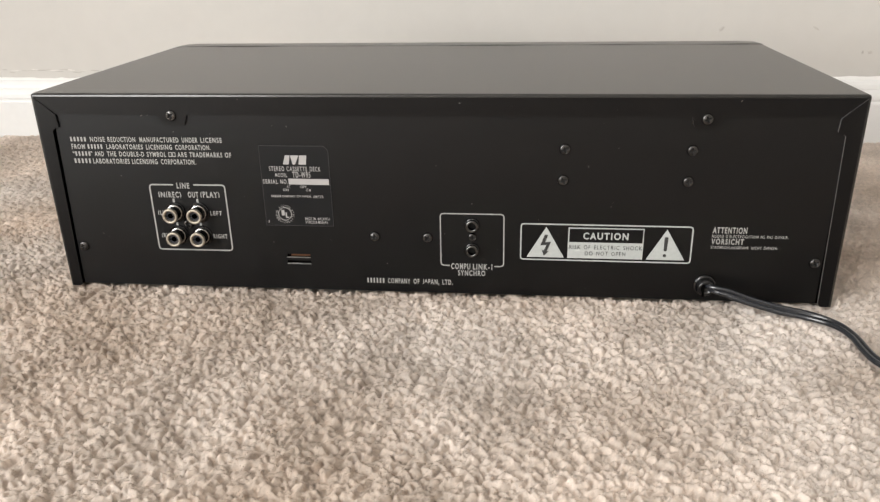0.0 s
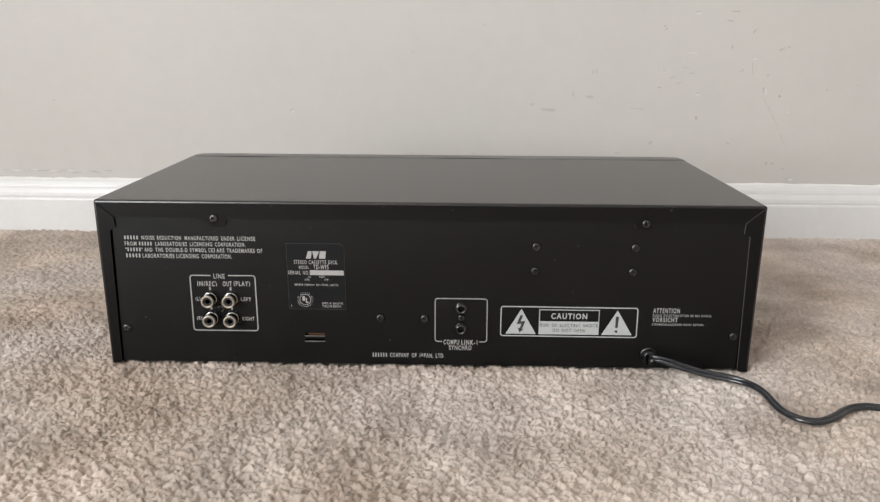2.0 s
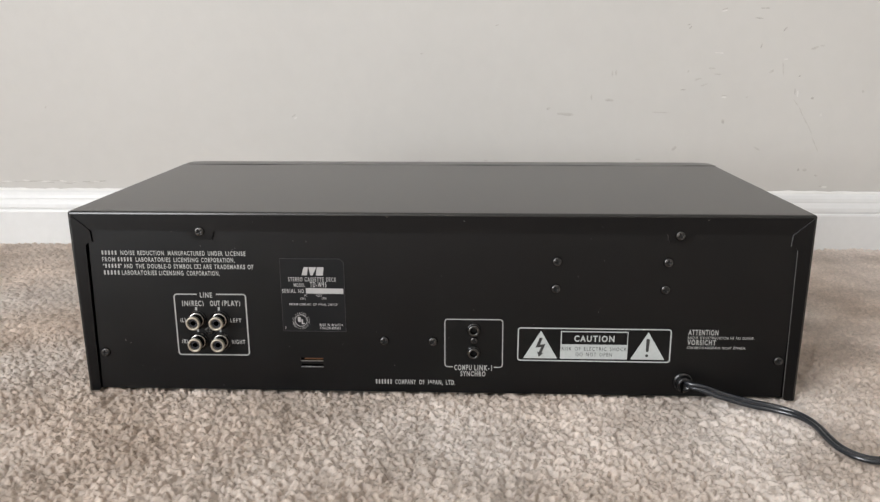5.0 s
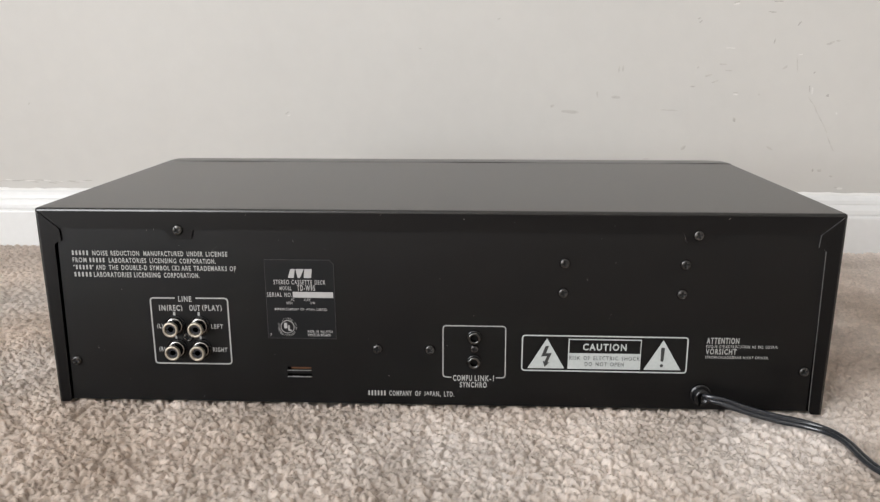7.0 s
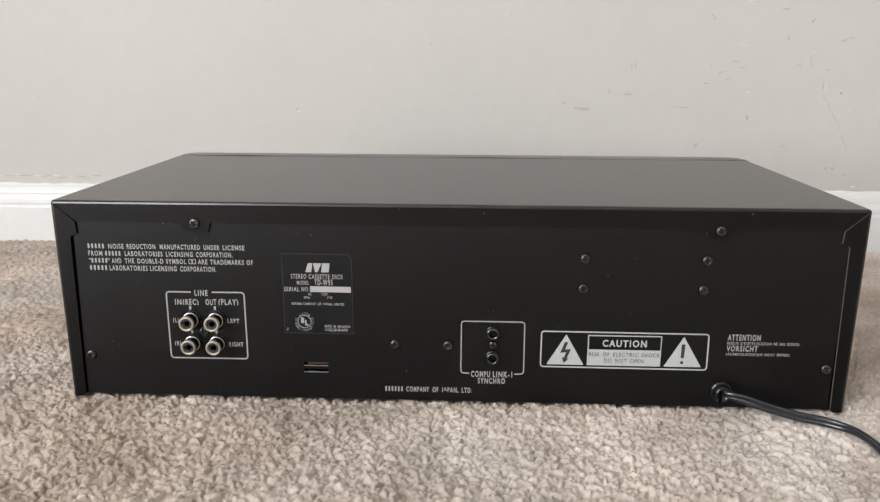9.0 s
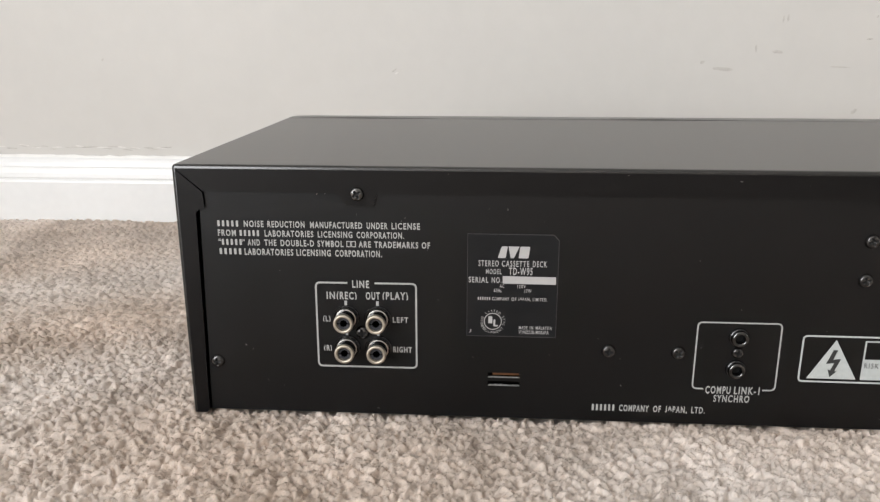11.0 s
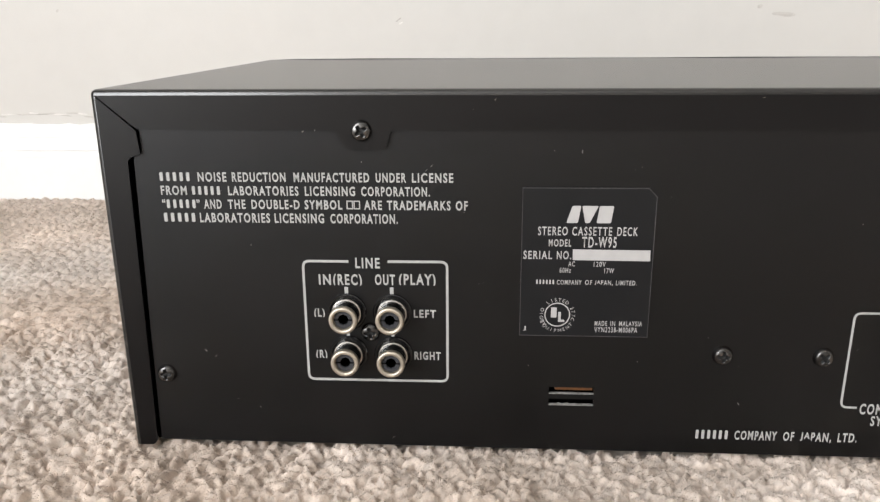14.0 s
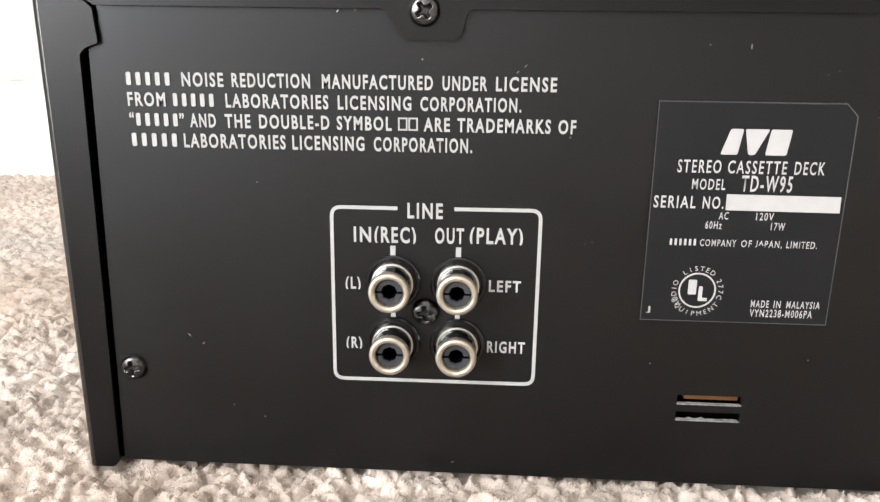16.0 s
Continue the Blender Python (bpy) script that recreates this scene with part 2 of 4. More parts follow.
def revolve(profile, seg=28):
    """Turns a profile of (radius, depth) round the y axis; depth counts towards the viewer (-y)."""
    bm = bmesh.new()
    rings = []
    for r, d in profile:
        if r < 1e-7:
            rings.append([bm.verts.new((0, -d, 0))])
        else:
            rings.append([bm.verts.new((r * math.cos(2 * math.pi * k / seg), -d, r * math.sin(2 * math.pi * k / seg))) for k in range(seg)])
    for a, b in zip(rings, rings[1:]):
        for k in range(seg):
            j = (k + 1) % seg
            if len(a) == 1:
                bm.faces.new((a[0], b[k], b[j]))
            elif len(b) == 1:
                bm.faces.new((a[k], a[j], b[0]))
            else:
                bm.faces.new((a[k], a[j], b[j], b[k]))
    bmesh.ops.recalc_face_normals(bm, faces=bm.faces[:])
    return bm


# ---- the room ----
BACK_Y = 0.411          # face of the wall behind the deck
ROOM_X1, ROOM_Y0, ROOM_H = 2.4, -3.6, 2.44
FLOOR_NEAR, FLOOR_WALL = 0.0032, -0.0068


def floor_height(x, y):
    """Height of the carpet's top: level in front of the deck, settling a little towards the wall."""
    f = np.clip(y / BACK_Y, 0.0, 1.0)
    z = FLOOR_NEAR + (FLOOR_WALL - FLOOR_NEAR) * f
    return z + 0.0007 * np.sin(x * 31 + 1.3 * np.sin(y * 23)) * np.cos(y * 37 + x * 9)


def room():
    t = 0.12
    low = -0.06
    wall = thing("wall_north", box(WIN_X - t, ROOM_X1 + t, BACK_Y, BACK_Y + t, low, ROOM_H), PAINT_WALL, "warm grey painted drywall with scuffs and small dents", "wall", kind="structure")
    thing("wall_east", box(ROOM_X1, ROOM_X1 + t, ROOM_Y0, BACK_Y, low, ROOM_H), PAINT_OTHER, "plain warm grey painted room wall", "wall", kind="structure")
    def pierced(name, us, place, label):
        """A wall of blocks round one opening."""
        bm = bmesh.new()
        zs = (low, WIN_Z0, WIN_Z1, ROOM_H)
        for j in range(3):
            for k in range(3):
                if (j, k) != (1, 1):
                    b = box(*place(us[j], us[j + 1]), zs[k], zs[k + 1])
                    me = bpy.data.meshes.new("tmp")
                    b.to_mesh(me)
                    b.free()
                    bm.from_mesh(me)
                    bpy.data.meshes.remove(me)
        thing(name, bm, PAINT_OTHER, label, "wall", kind="structure")

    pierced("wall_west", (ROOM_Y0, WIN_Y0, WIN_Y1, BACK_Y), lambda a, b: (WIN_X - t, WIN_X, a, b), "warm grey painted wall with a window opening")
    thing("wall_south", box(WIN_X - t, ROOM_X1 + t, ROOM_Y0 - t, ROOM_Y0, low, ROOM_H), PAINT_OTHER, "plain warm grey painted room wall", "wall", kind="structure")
    thing("ceiling", box(WIN_X - t, ROOM_X1 + t, ROOM_Y0 - t, BACK_Y + t, ROOM_H, ROOM_H + t), PAINT_CEILING, "plain white painted ceiling", "ceiling", kind="structure")
    f = 0.05
    win = tagged(new("window_1"), "tall white framed window that lets daylight in", "window", kind="structure")
    win.location = (WIN_X, mid_y, WIN_Z0)
    for a, b, c, d in ((WIN_Y0, WIN_Y0 + f, WIN_Z0, WIN_Z1), (WIN_Y1 - f, WIN_Y1, WIN_Z0, WIN_Z1), (WIN_Y0 + f, WIN_Y1 - f, WIN_Z0, WIN_Z0 + f), (WIN_Y0 + f, WIN_Y1 - f, WIN_Z1 - f, WIN_Z1)):
        part("window_frame", box(WIN_X - 0.11, WIN_X - 0.07, a, b, c, d, 0.004), PAINT_TRIM, win)
    return wall


def carpet_floor():
    """The carpet's backing sheet, wall to wall, just below the tips of the pile."""
    bm = bmesh.new()
    xs = sorted(set(np.round(np.concatenate((np.linspace(WIN_X, -0.8, 8), np.linspace(-0.8, 0.85, 67), np.linspace(0.85, ROOM_X1, 12))), 4)))
    ys = sorted(set(np.round(np.concatenate((np.linspace(ROOM_Y0, -0.5, 14), np.linspace(-0.5, BACK_Y, 38))), 4)))
    grid = [[bm.verts.new((x, y, float(floor_height(x, y)) - 0.0042)) for x in xs] for y in ys]
    for r in range(len(ys) - 1):
        for c in range(len(xs) - 1):
            bm.faces.new((grid[r][c], grid[r][c + 1], grid[r + 1][c + 1], grid[r + 1][c]))
    return thing("floor", bm, BACKING, "wall to wall beige cut-pile carpet backing", "carpet", kind="structure", smooth=True)


def tuft_relief(x, y, spacing=0.0043):
    """Rise of the pile over its base, in metres: soft uneven clumps about as wide as the spacing, lumped in larger drifts."""
    rng = np.random.default_rng(4)
    n = 512
    jx, jy, lift, wide = rng.uniform(0.05, 0.95, (n, n)), rng.uniform(0.05, 0.95, (n, n)), rng.uniform(-1, 1, (n, n)), rng.uniform(0.7, 1.25, (n, n))
    warp = 0.0015
    u = (x + warp * np.sin(y * 900 + 2 * np.sin(x * 520))) / spacing + 1000
    v = (y + warp * np.sin(x * 830 + 2 * np.sin(y * 610))) / spacing + 1000

    def clumps(u, v):
        iu, iv = np.floor(u).astype(int), np.floor(v).astype(int)
        best = np.full(u.shape, -9.0)
        for du in (-1, 0, 1):
            for dv in (-1, 0, 1):
                a, b = (iu + du) % n, (iv + dv) % n
                d2 = (u - iu - du - jx[a, b]) ** 2 + (v - iv - dv - jy[a, b]) ** 2
                best = np.maximum(best, 0.42 * lift[a, b] + 1.0 - d2 * 2.3 / wide[a, b])
        return np.clip(best, -0.08, 1.4)

    return 0.0024 * clumps(u, v) + 0.0006 * clumps(u * 2.13 + 31, v * 2.13 + 17) - 0.0019 + 0.00035 * np.sin(x * 260 + 2.2 * np.sin(y * 150)) * np.sin(y * 240 + 2.0 * np.sin(x * 190))


def carpet_pile():
    """Soft clumps of cut pile covered with fine leaning fibres, where the carpet comes into view."""
    rng = np.random.default_rng(7)
    quads, tris, verts, count = [], [], [], 0
    close = (-0.33, 0.06, -0.13, 0.12)      # the stretch beside the deck that the camera passes nearest

    def in_view(x, y):
        keep = np.abs(x - 0.03) < 0.31 + 0.57 * (y + 0.27)
        return keep & ~((np.abs(x) < 0.2125) & (y > 0.004) & (y < 0.214)) & ~((np.abs(x) < 0.18) & (y > 0.2))

    def pile_top(x, y):
        press = np.clip((0.2230 - np.abs(x)) / 0.006, 0, 1) * np.clip((y + 0.0110) / 0.008, 0, 1) * (y < 0.216)
        return floor_height(x, y) - 0.0013 + tuft_relief(x, y) - 0.0012 * press

    # the matted body of the pile
    for y0, y1, step in ((-0.27, 0.10, 0.00066), (0.10, BACK_Y - 0.012, 0.0012)):
        xs, ys = np.arange(-0.74, 0.80, step), np.append(np.arange(y0, y1, step), y1)
        gx, gy = np.meshgrid(xs, ys)
        co = np.stack((gx, gy, pile_top(gx, gy)), -1)
        w = len(xs)
        r, c = np.meshgrid(np.arange(len(ys) - 1), np.arange(w - 1), indexing="ij")
        cell = in_view(gx[:-1, :-1], gy[:-1, :-1]) | in_view(gx[1:, 1:], gy[1:, 1:])
        r, c = r[cell], c[cell]
        f = np.stack((r * w + c, r * w + c + 1, (r + 1) * w + c + 1, (r + 1) * w + c), 1)
        used, f = np.unique(f, return_inverse=True)
        quads.append(count + f.reshape(-1, 4))
        verts.append(co.reshape(-1, 3)[used])
        count += len(used)
    # fibres: how many to the square millimetre, and their width
    for y0, y1, many, width, dense in ((-0.27, 0.10, 1.6, 0.00020, False), (0.10, BACK_Y - 0.012, 0.5, 0.00028, False), (close[2], close[3], 7.0, 0.00011, True)):
        x0, x1 = close[:2] if dense else (-0.74, 0.80)
        n = int((x1 - x0) * (y1 - y0) * 1e6 * many)
        x, y = rng.uniform(x0, x1, n), rng.uniform(y0, y1, n)
        keep = in_view(x, y)
        if not dense:
            keep &= ~((x > close[0]) & (x < close[1]) & (y > close[2]) & (y < close[3]))
        x, y = x[keep], y[keep]
        n = len(x)
        e = 0.0006
        z = pile_top(x, y)
        gx, gy = (pile_top(x + e, y) - z) / e, (pile_top(x, y + e) - z) / e
        flow = 2.2 * np.sin(x * 37 + 1.6 * np.sin(y * 29)) + 1.9 * np.sin(y * 43 - 1.8 * np.cos(x * 31)) + rng.normal(0, 1.2, n)
        lean = rng.uniform(0.1, 1.1, n)
        way = np.stack((np.cos(flow) * lean - 0.8 * gx, np.sin(flow) * lean - 0.8 * gy, np.full(n, 0.75)), 1)
        way /= np.linalg.norm(way, axis=1)[:, None]
        ang = rng.uniform(0, 2 * math.pi, n)
        across = np.stack((np.cos(ang), np.sin(ang), np.zeros(n)), 1) * (width * rng.uniform(0.6, 1.3, n))[:, None]
        root = np.stack((x, y, z - 0.0003), 1)
        tip = root + way * rng.uniform(0.0005, 0.0012, n)[:, None]
        verts.append(np.stack((root - across, root + across, tip), 1).reshape(-1, 3))
        tris.append(count + np.arange(n)[:, None] * 3 + np.array((0, 1, 2)))
        count += n * 3
    verts, quads, tris = np.concatenate(verts), np.concatenate(quads), np.concatenate(tris)
    me = bpy.data.meshes.new("carpet_pile")
    me.vertices.add(count)
    me.vertices.foreach_set("co", verts.reshape(-1))
    loops = np.concatenate((quads.ravel(), tris.ravel()))
    me.loops.add(len(loops))
    me.loops.foreach_set("vertex_index", loops.astype(np.int32))
    starts = np.concatenate((np.arange(len(quads)) * 4, len(quads) * 4 + np.arange(len(tris)) * 3))
    me.polygons.add(len(starts))
    me.polygons.foreach_set("loop_start", starts.astype(np.int32))
    me.update(calc_edges=True)
    me.shade_smooth()
    me.materials.append(YARN)
    return tagged(new("carpet_pile", me), "beige and grey cut-pile carpet tufts", "carpet", kind="stuff")


def baseboard():
    """White moulded skirting: a flat lower board, a quirk, and a stepped, rounded top."""
    prof = [(0.000, -0.030), (0.0130, -0.030), (0.0130, 0.0300), (0.0124, 0.0316), (0.0108, 0.0322), (0.0108, 0.0334), (0.0116, 0.0346), (0.0112, 0.0385),
            (0.0096, 0.0420), (0.0084, 0.0440), (0.0086, 0.0452), (0.0080, 0.0485), (0.0062, 0.0515), (0.0040, 0.0530), (0.000, 0.0534)]
    bm = bmesh.new()
    a, b = WIN_X, ROOM_X1
    rows = [[bm.verts.new((x, BACK_Y - d, z)) for d, z in prof] for x in (a, b)]
    for i in range(len(prof) - 1):
        bm.faces.new((rows[0][i], rows[0][i + 1], rows[1][i + 1], rows[1][i]))
    bm.faces.new(rows[0][::-1])
    bm.faces.new(rows[1])
    bmesh.ops.recalc_face_normals(bm, faces=bm.faces[:])
    board = thing("baseboard", bm, PAINT_TRIM, "white gloss-painted moulded baseboard along the wall", "baseboard", kind="structure")
    # uneven bead of caulk between board and wall
    rng = np.random.default_rng(3)
    bm = bmesh.new()
    last = None
    for i in range(181):
        x = -0.75 + i * 0.00889
        h = 0.0552 + 0.0003 * math.sin(x * 21) + rng.normal(0, 0.0004)
        w = 0.0030 + 0.0003 * math.sin(x * 17) + rng.normal(0, 0.0003)
        ring = [bm.verts.new((x, BACK_Y - d, z)) for d, z in ((0.0004, h), (0.0012, h - 0.0004), (w, 0.0538), (w + 0.0008, 0.0526), (0.0004, 0.0520))]
        if last:
            for k in range(4):
                bm.faces.new((last[k], last[k + 1], ring[k + 1], ring[k]))
        last = ring
    bmesh.ops.recalc_face_normals(bm, faces=bm.faces[:])
    part("caulk_bead", bm, CAULK, board, "uneven white caulk bead", smooth=True)
    return board


def scuff(wall, x, z, length, width, angle, mat, label=""):
    """A shallow lens-shaped mark on the wall's face; millimetres and degrees."""
    rng = random.Random(int(x * 7 + z * 13))
    bm = bmesh.new()
    c, s = math.cos(radians(angle)), math.sin(radians(angle))
    rim, n = [], 12
    for k in range(n):
        a = 2 * math.pi * k / n
        u = math.cos(a) * length / 2 * rng.uniform(0.75, 1.1)
        v = math.sin(a) * width / 2 * rng.uniform(0.6, 1.2)
        rim.append(bm.verts.new(((x + u * c - v * s) / 1000, BACK_Y - 0.00005, (z + u * s + v * c) / 1000)))
    mid = bm.verts.new((x / 1000, BACK_Y - 0.0003, z / 1000))
    for k in range(n):
        bm.faces.new((rim[k], rim[(k + 1) % n], mid))
    bmesh.ops.recalc_face_normals(bm, faces=bm.faces[:])
    part("scuff", bm, mat, wall, label)


def scuffs(wall):
    # dashes, nicks and smears: x, z, length, width, angle
    dark = [(325, 248, 10, 1.6, 0), (320, 238, 9, 1.6, -4), (348, 227, 6, 1.8, 50), (325, 210, 6, 1.8, 80), (248, 232, 4, 1.6, 20), (250, 229, 4, 1.4, 40),
            (247, 165, 6, 1.5, 5), (368, 179, 2.4, 1.8, 60), (384, 156, 3.4, 2.6, 30), (292, 131, 3.2, 5.0, 10), (378, 79, 2.4, 3.2, 0), (-175, 137, 6, 1.2, 35)]
    faint = [(381, 208, 10, 3, 20), (388, 210, 5, 2, 0), (282, 181, 9, 1.6, -3), (269, 170, 7, 2, 20), (251, 184, 3, 1.6, 50), (315, 157, 2.2, 2, 0), (224, 141, 20, 1.4, -3),
             (242, 102, 7, 4, 45), (331, 102, 9, 2, -30), (385, 79, 5, 4, 0), (398, 73, 5, 2, 0), (436, 163, 2.5, 4, 0), (470, 169, 2, 2, 0), (-35, 88, 4, 2, 0), (-453, 146, 3, 2, 60)]
    faint2 = [(-33, 203, 4, 1.5, 0), (47, 232, 4, 1.5, 20), (175, 183, 2, 7, 0), (204, 90, 7, 2, 0), (37, 88, 5, 1.6, 0), (350, 187, 1.2, 15, 8), (338, 184, 6, 3, 40), (123, 139, 20, 4, -3), (171, 182, 2, 6, 0), (169, 154, 10, 3, -5), (104, 145, 5, 3, 30), (150, 157, 2, 7, 5), (262, 176, 9, 2, 15), (276, 187, 8, 2, -5)]
    light = [(284, 245.5, 7, 1.6, 12), (282, 203, 11, 1.3, -3), (291, 157, 5, 1.8, 0), (352, 196.5, 5, 1.4, 5), (368, 161, 2.4, 8, 4), (395, 138, 2.2, 2.4, 30), (408, 60, 7, 3, 0), (-173, 134.5, 4, 1.4, 30)]
    for rows, mat in ((dark, SCUFF_AND_DENT_SHADE), (faint, SCUFF_FAINT), (faint2, SCUFF_FAINT), (light, SCUFF_AND_DENT_LIGHT)):
        for r in rows:
            scuff(wall, *r, mat)
    # shaded sides of dents, painted dark beside their light marks
    for r in ((284, 247.4, 7, 1.0, 14), (291, 158.8, 5, 1.0, 0), (365, 163, 1.0, 8, 4), (404, 61, 4, 1.4, 0)):
        scuff(wall, *r, SCUFF_AND_DENT_SHADE)
    # long faint scratch that runs down the wall
    for a, b in zip(((365, 154), (371, 147), (377, 136), (383, 127), (389, 114), (393, 106)), ((371, 147), (377, 136), (383, 127), (388, 118), (393, 106), (397, 99))):
        d = Vector((b[0] - a[0], b[1] - a[1]))
        scuff(wall, (a[0] + b[0]) / 2, (a[1] + b[1]) / 2, d.length * 1.15, 1.1, math.degrees(math.atan2(d.y, d.x)), SCUFF_FAINT)
    # rough, cracked ridge of paint over the baseboard
    rng = random.Random(11)
    for k in range(46):
        x = -700 + 300 * k / 45 + rng.uniform(-4, 4)
        mat = (SCUFF_AND_DENT_SHADE, SCUFF_FAINT, SCUFF_AND_DENT_LIGHT)[k % 3]
        scuff(wall, x, 62.2 + rng.uniform(-1.6, 1.6) + (0.9 if k % 3 == 2 else 0), rng.uniform(7, 15), rng.uniform(0.7, 1.5), rng.uniform(-7, 5), mat)


# ---- the cassette deck ----
HALF, TOP, COVER_END, BEZEL_END = 0.2177, 0.1165, 0.1860, 0.2110
FRONT, SHEET = -0.0010, 0.0010      # face of the cover's folded flanges, thickness of its sheet
INK_Y = (-0.00012, 0.0003)          # printed ink on the panel


def mm(points):
    return [tuple(v / 1000 for v in p) for p in points]


CAP = None


def glyphs(body, bold=0.016):
    cu = bpy.data.curves.new("text", "FONT")
    cu.body, cu.size, cu.offset, cu.resolution_u = body, 1.0, bold, 3
    cu.space_character, cu.space_word = 1.26, 1.45
    ob = new("text", cu)
    bpy.context.view_layer.update()
    me = bpy.data.meshes.new_from_object(ob.evaluated_get(bpy.context.evaluated_depsgraph_get()))
    bpy.data.objects.remove(ob)
    bpy.data.curves.remove(cu)
    co = np.empty(len(me.vertices) * 3)
    me.vertices.foreach_get("co", co)
    return me, co.reshape(-1, 3)


def lettering(body, x0, x1, z0, z1, parent, mat=None, y=-0.00012, bold=0.027):
    """One printed line whose capitals fill x0..x1 and z0..z1 (millimetres) on the face at y."""
    global CAP
    if CAP is None:
        me, co = glyphs("H", 0.0)
        CAP = co[:, 1].max()
        bpy.data.meshes.remove(me)
    me, co = glyphs(body, bold if z1 - z0 > 2 else min(bold, 0.014))
    if body.startswith("("):
        co[:, 1] = np.clip(co[:, 1], -0.05, CAP + 0.05)
    lo, hi = co[:, 0].min(), co[:, 0].max()
    if body[0] == "J":
        head = co[:, 0] < lo + (hi - lo) * (1.0 if len(body) == 1 else 0.35)
        low = min(co[head, 1].min(), 0.0)
        co[head, 1] = (co[head, 1] - low) * CAP / (CAP - low)
    p = np.empty_like(co)
    p[:, 0] = (x0 + (co[:, 0] - lo) / (hi - lo) * (x1 - x0)) / 1000
    p[:, 1] = y
    p[:, 2] = (z0 + co[:, 1] / CAP * (z1 - z0)) / 1000
    me.vertices.foreach_set("co", p.ravel())
    me.update()
    me.materials.clear()
    me.materials.append(mat or INK)
    return part("lettering", me, None, parent)


def words(spans, z0, z1, parent, mat=None, y=-0.00012, bold=0.027):
    """A printed line set word by word: (word, x0, x1)."""
    for body, x0, x1 in spans:
        lettering(body, x0, x1, z0, z1, parent, mat, y, bold)


def bar(x0, x1, z0, z1, parent, mat=None, y=INK_Y, name="printed_bar", r=0.0003):
    return part(name, plate(fillet(mm(((x0, z0), (x1, z0), (x1, z1), (x0, z1))), r, 2), *y), mat or INK, parent)


def word_bars(x0, x1, z0, z1, parent, count, mat=None, y=INK_Y):
    """A word that stays unlettered: a row of plain blocks of its size."""
    w = (x1 - x0) / (count * 2.1 - 1.1)
    for k in range(count):
        a = x0 + k * w * 2.1
        bar(a, a + w, z0, z1, parent, mat, y)


def screw_mesh(mat, radius=0.0031, height=0.0019):
    """Pan-head screw with a cross recess, facing -y, its seat at the origin."""
    bm = bmesh.new()
    n = 34
    grid = []
    for i in range(n + 1):
        row = []
        for j in range(n + 1):
            u, v = 2 * i / n - 1, 2 * j / n - 1
            a, b = u * math.sqrt(1 - v * v / 2), v * math.sqrt(1 - u * u / 2)
            r = math.hypot(a, b)
            d = height * (1 - 0.42 * r ** 2 - 0.58 * max(0.0, (r - 0.72) / 0.28) ** 2.2)
            arm = max(0.0, 1 - max(0.0, min(abs(u), abs(v)) - 0.10) / 0.07) * max(0.0, 1 - max(0.0, max(abs(u), abs(v)) - 0.48) / 0.10)
            core = max(0.0, 1 - max(0.0, abs(u) + abs(v) - 0.30) / 0.12)
            d -= 0.00115 * min(1.0, max(min(1.0, arm), min(1.0, core)))
            row.append(bm.verts.new((a * radius, -d, b * radius)))
        grid.append(row)
    for i in range(n):
        for j in range(n):
            bm.faces.new((grid[i][j], grid[i][j + 1], grid[i + 1][j + 1], grid[i + 1][j]))
    bmesh.ops.recalc_face_normals(bm, faces=bm.faces[:])
    if sum(f.normal.y * f.calc_area() for f in bm.faces) > 0:
        bmesh.ops.reverse_faces(bm, faces=bm.faces[:])
    # faces in the cross get a dark colour that deepens the recess's shade
    for f in bm.faces:
        c = f.calc_center_median() / radius
        u, v = abs(c.x), abs(c.z)
        f.material_index = int((min(u, v) < 0.15 and max(u, v) < 0.50) or u + v < 0.34)
    return finish("screw", bm, [mat, RECESS_SHADE], True)


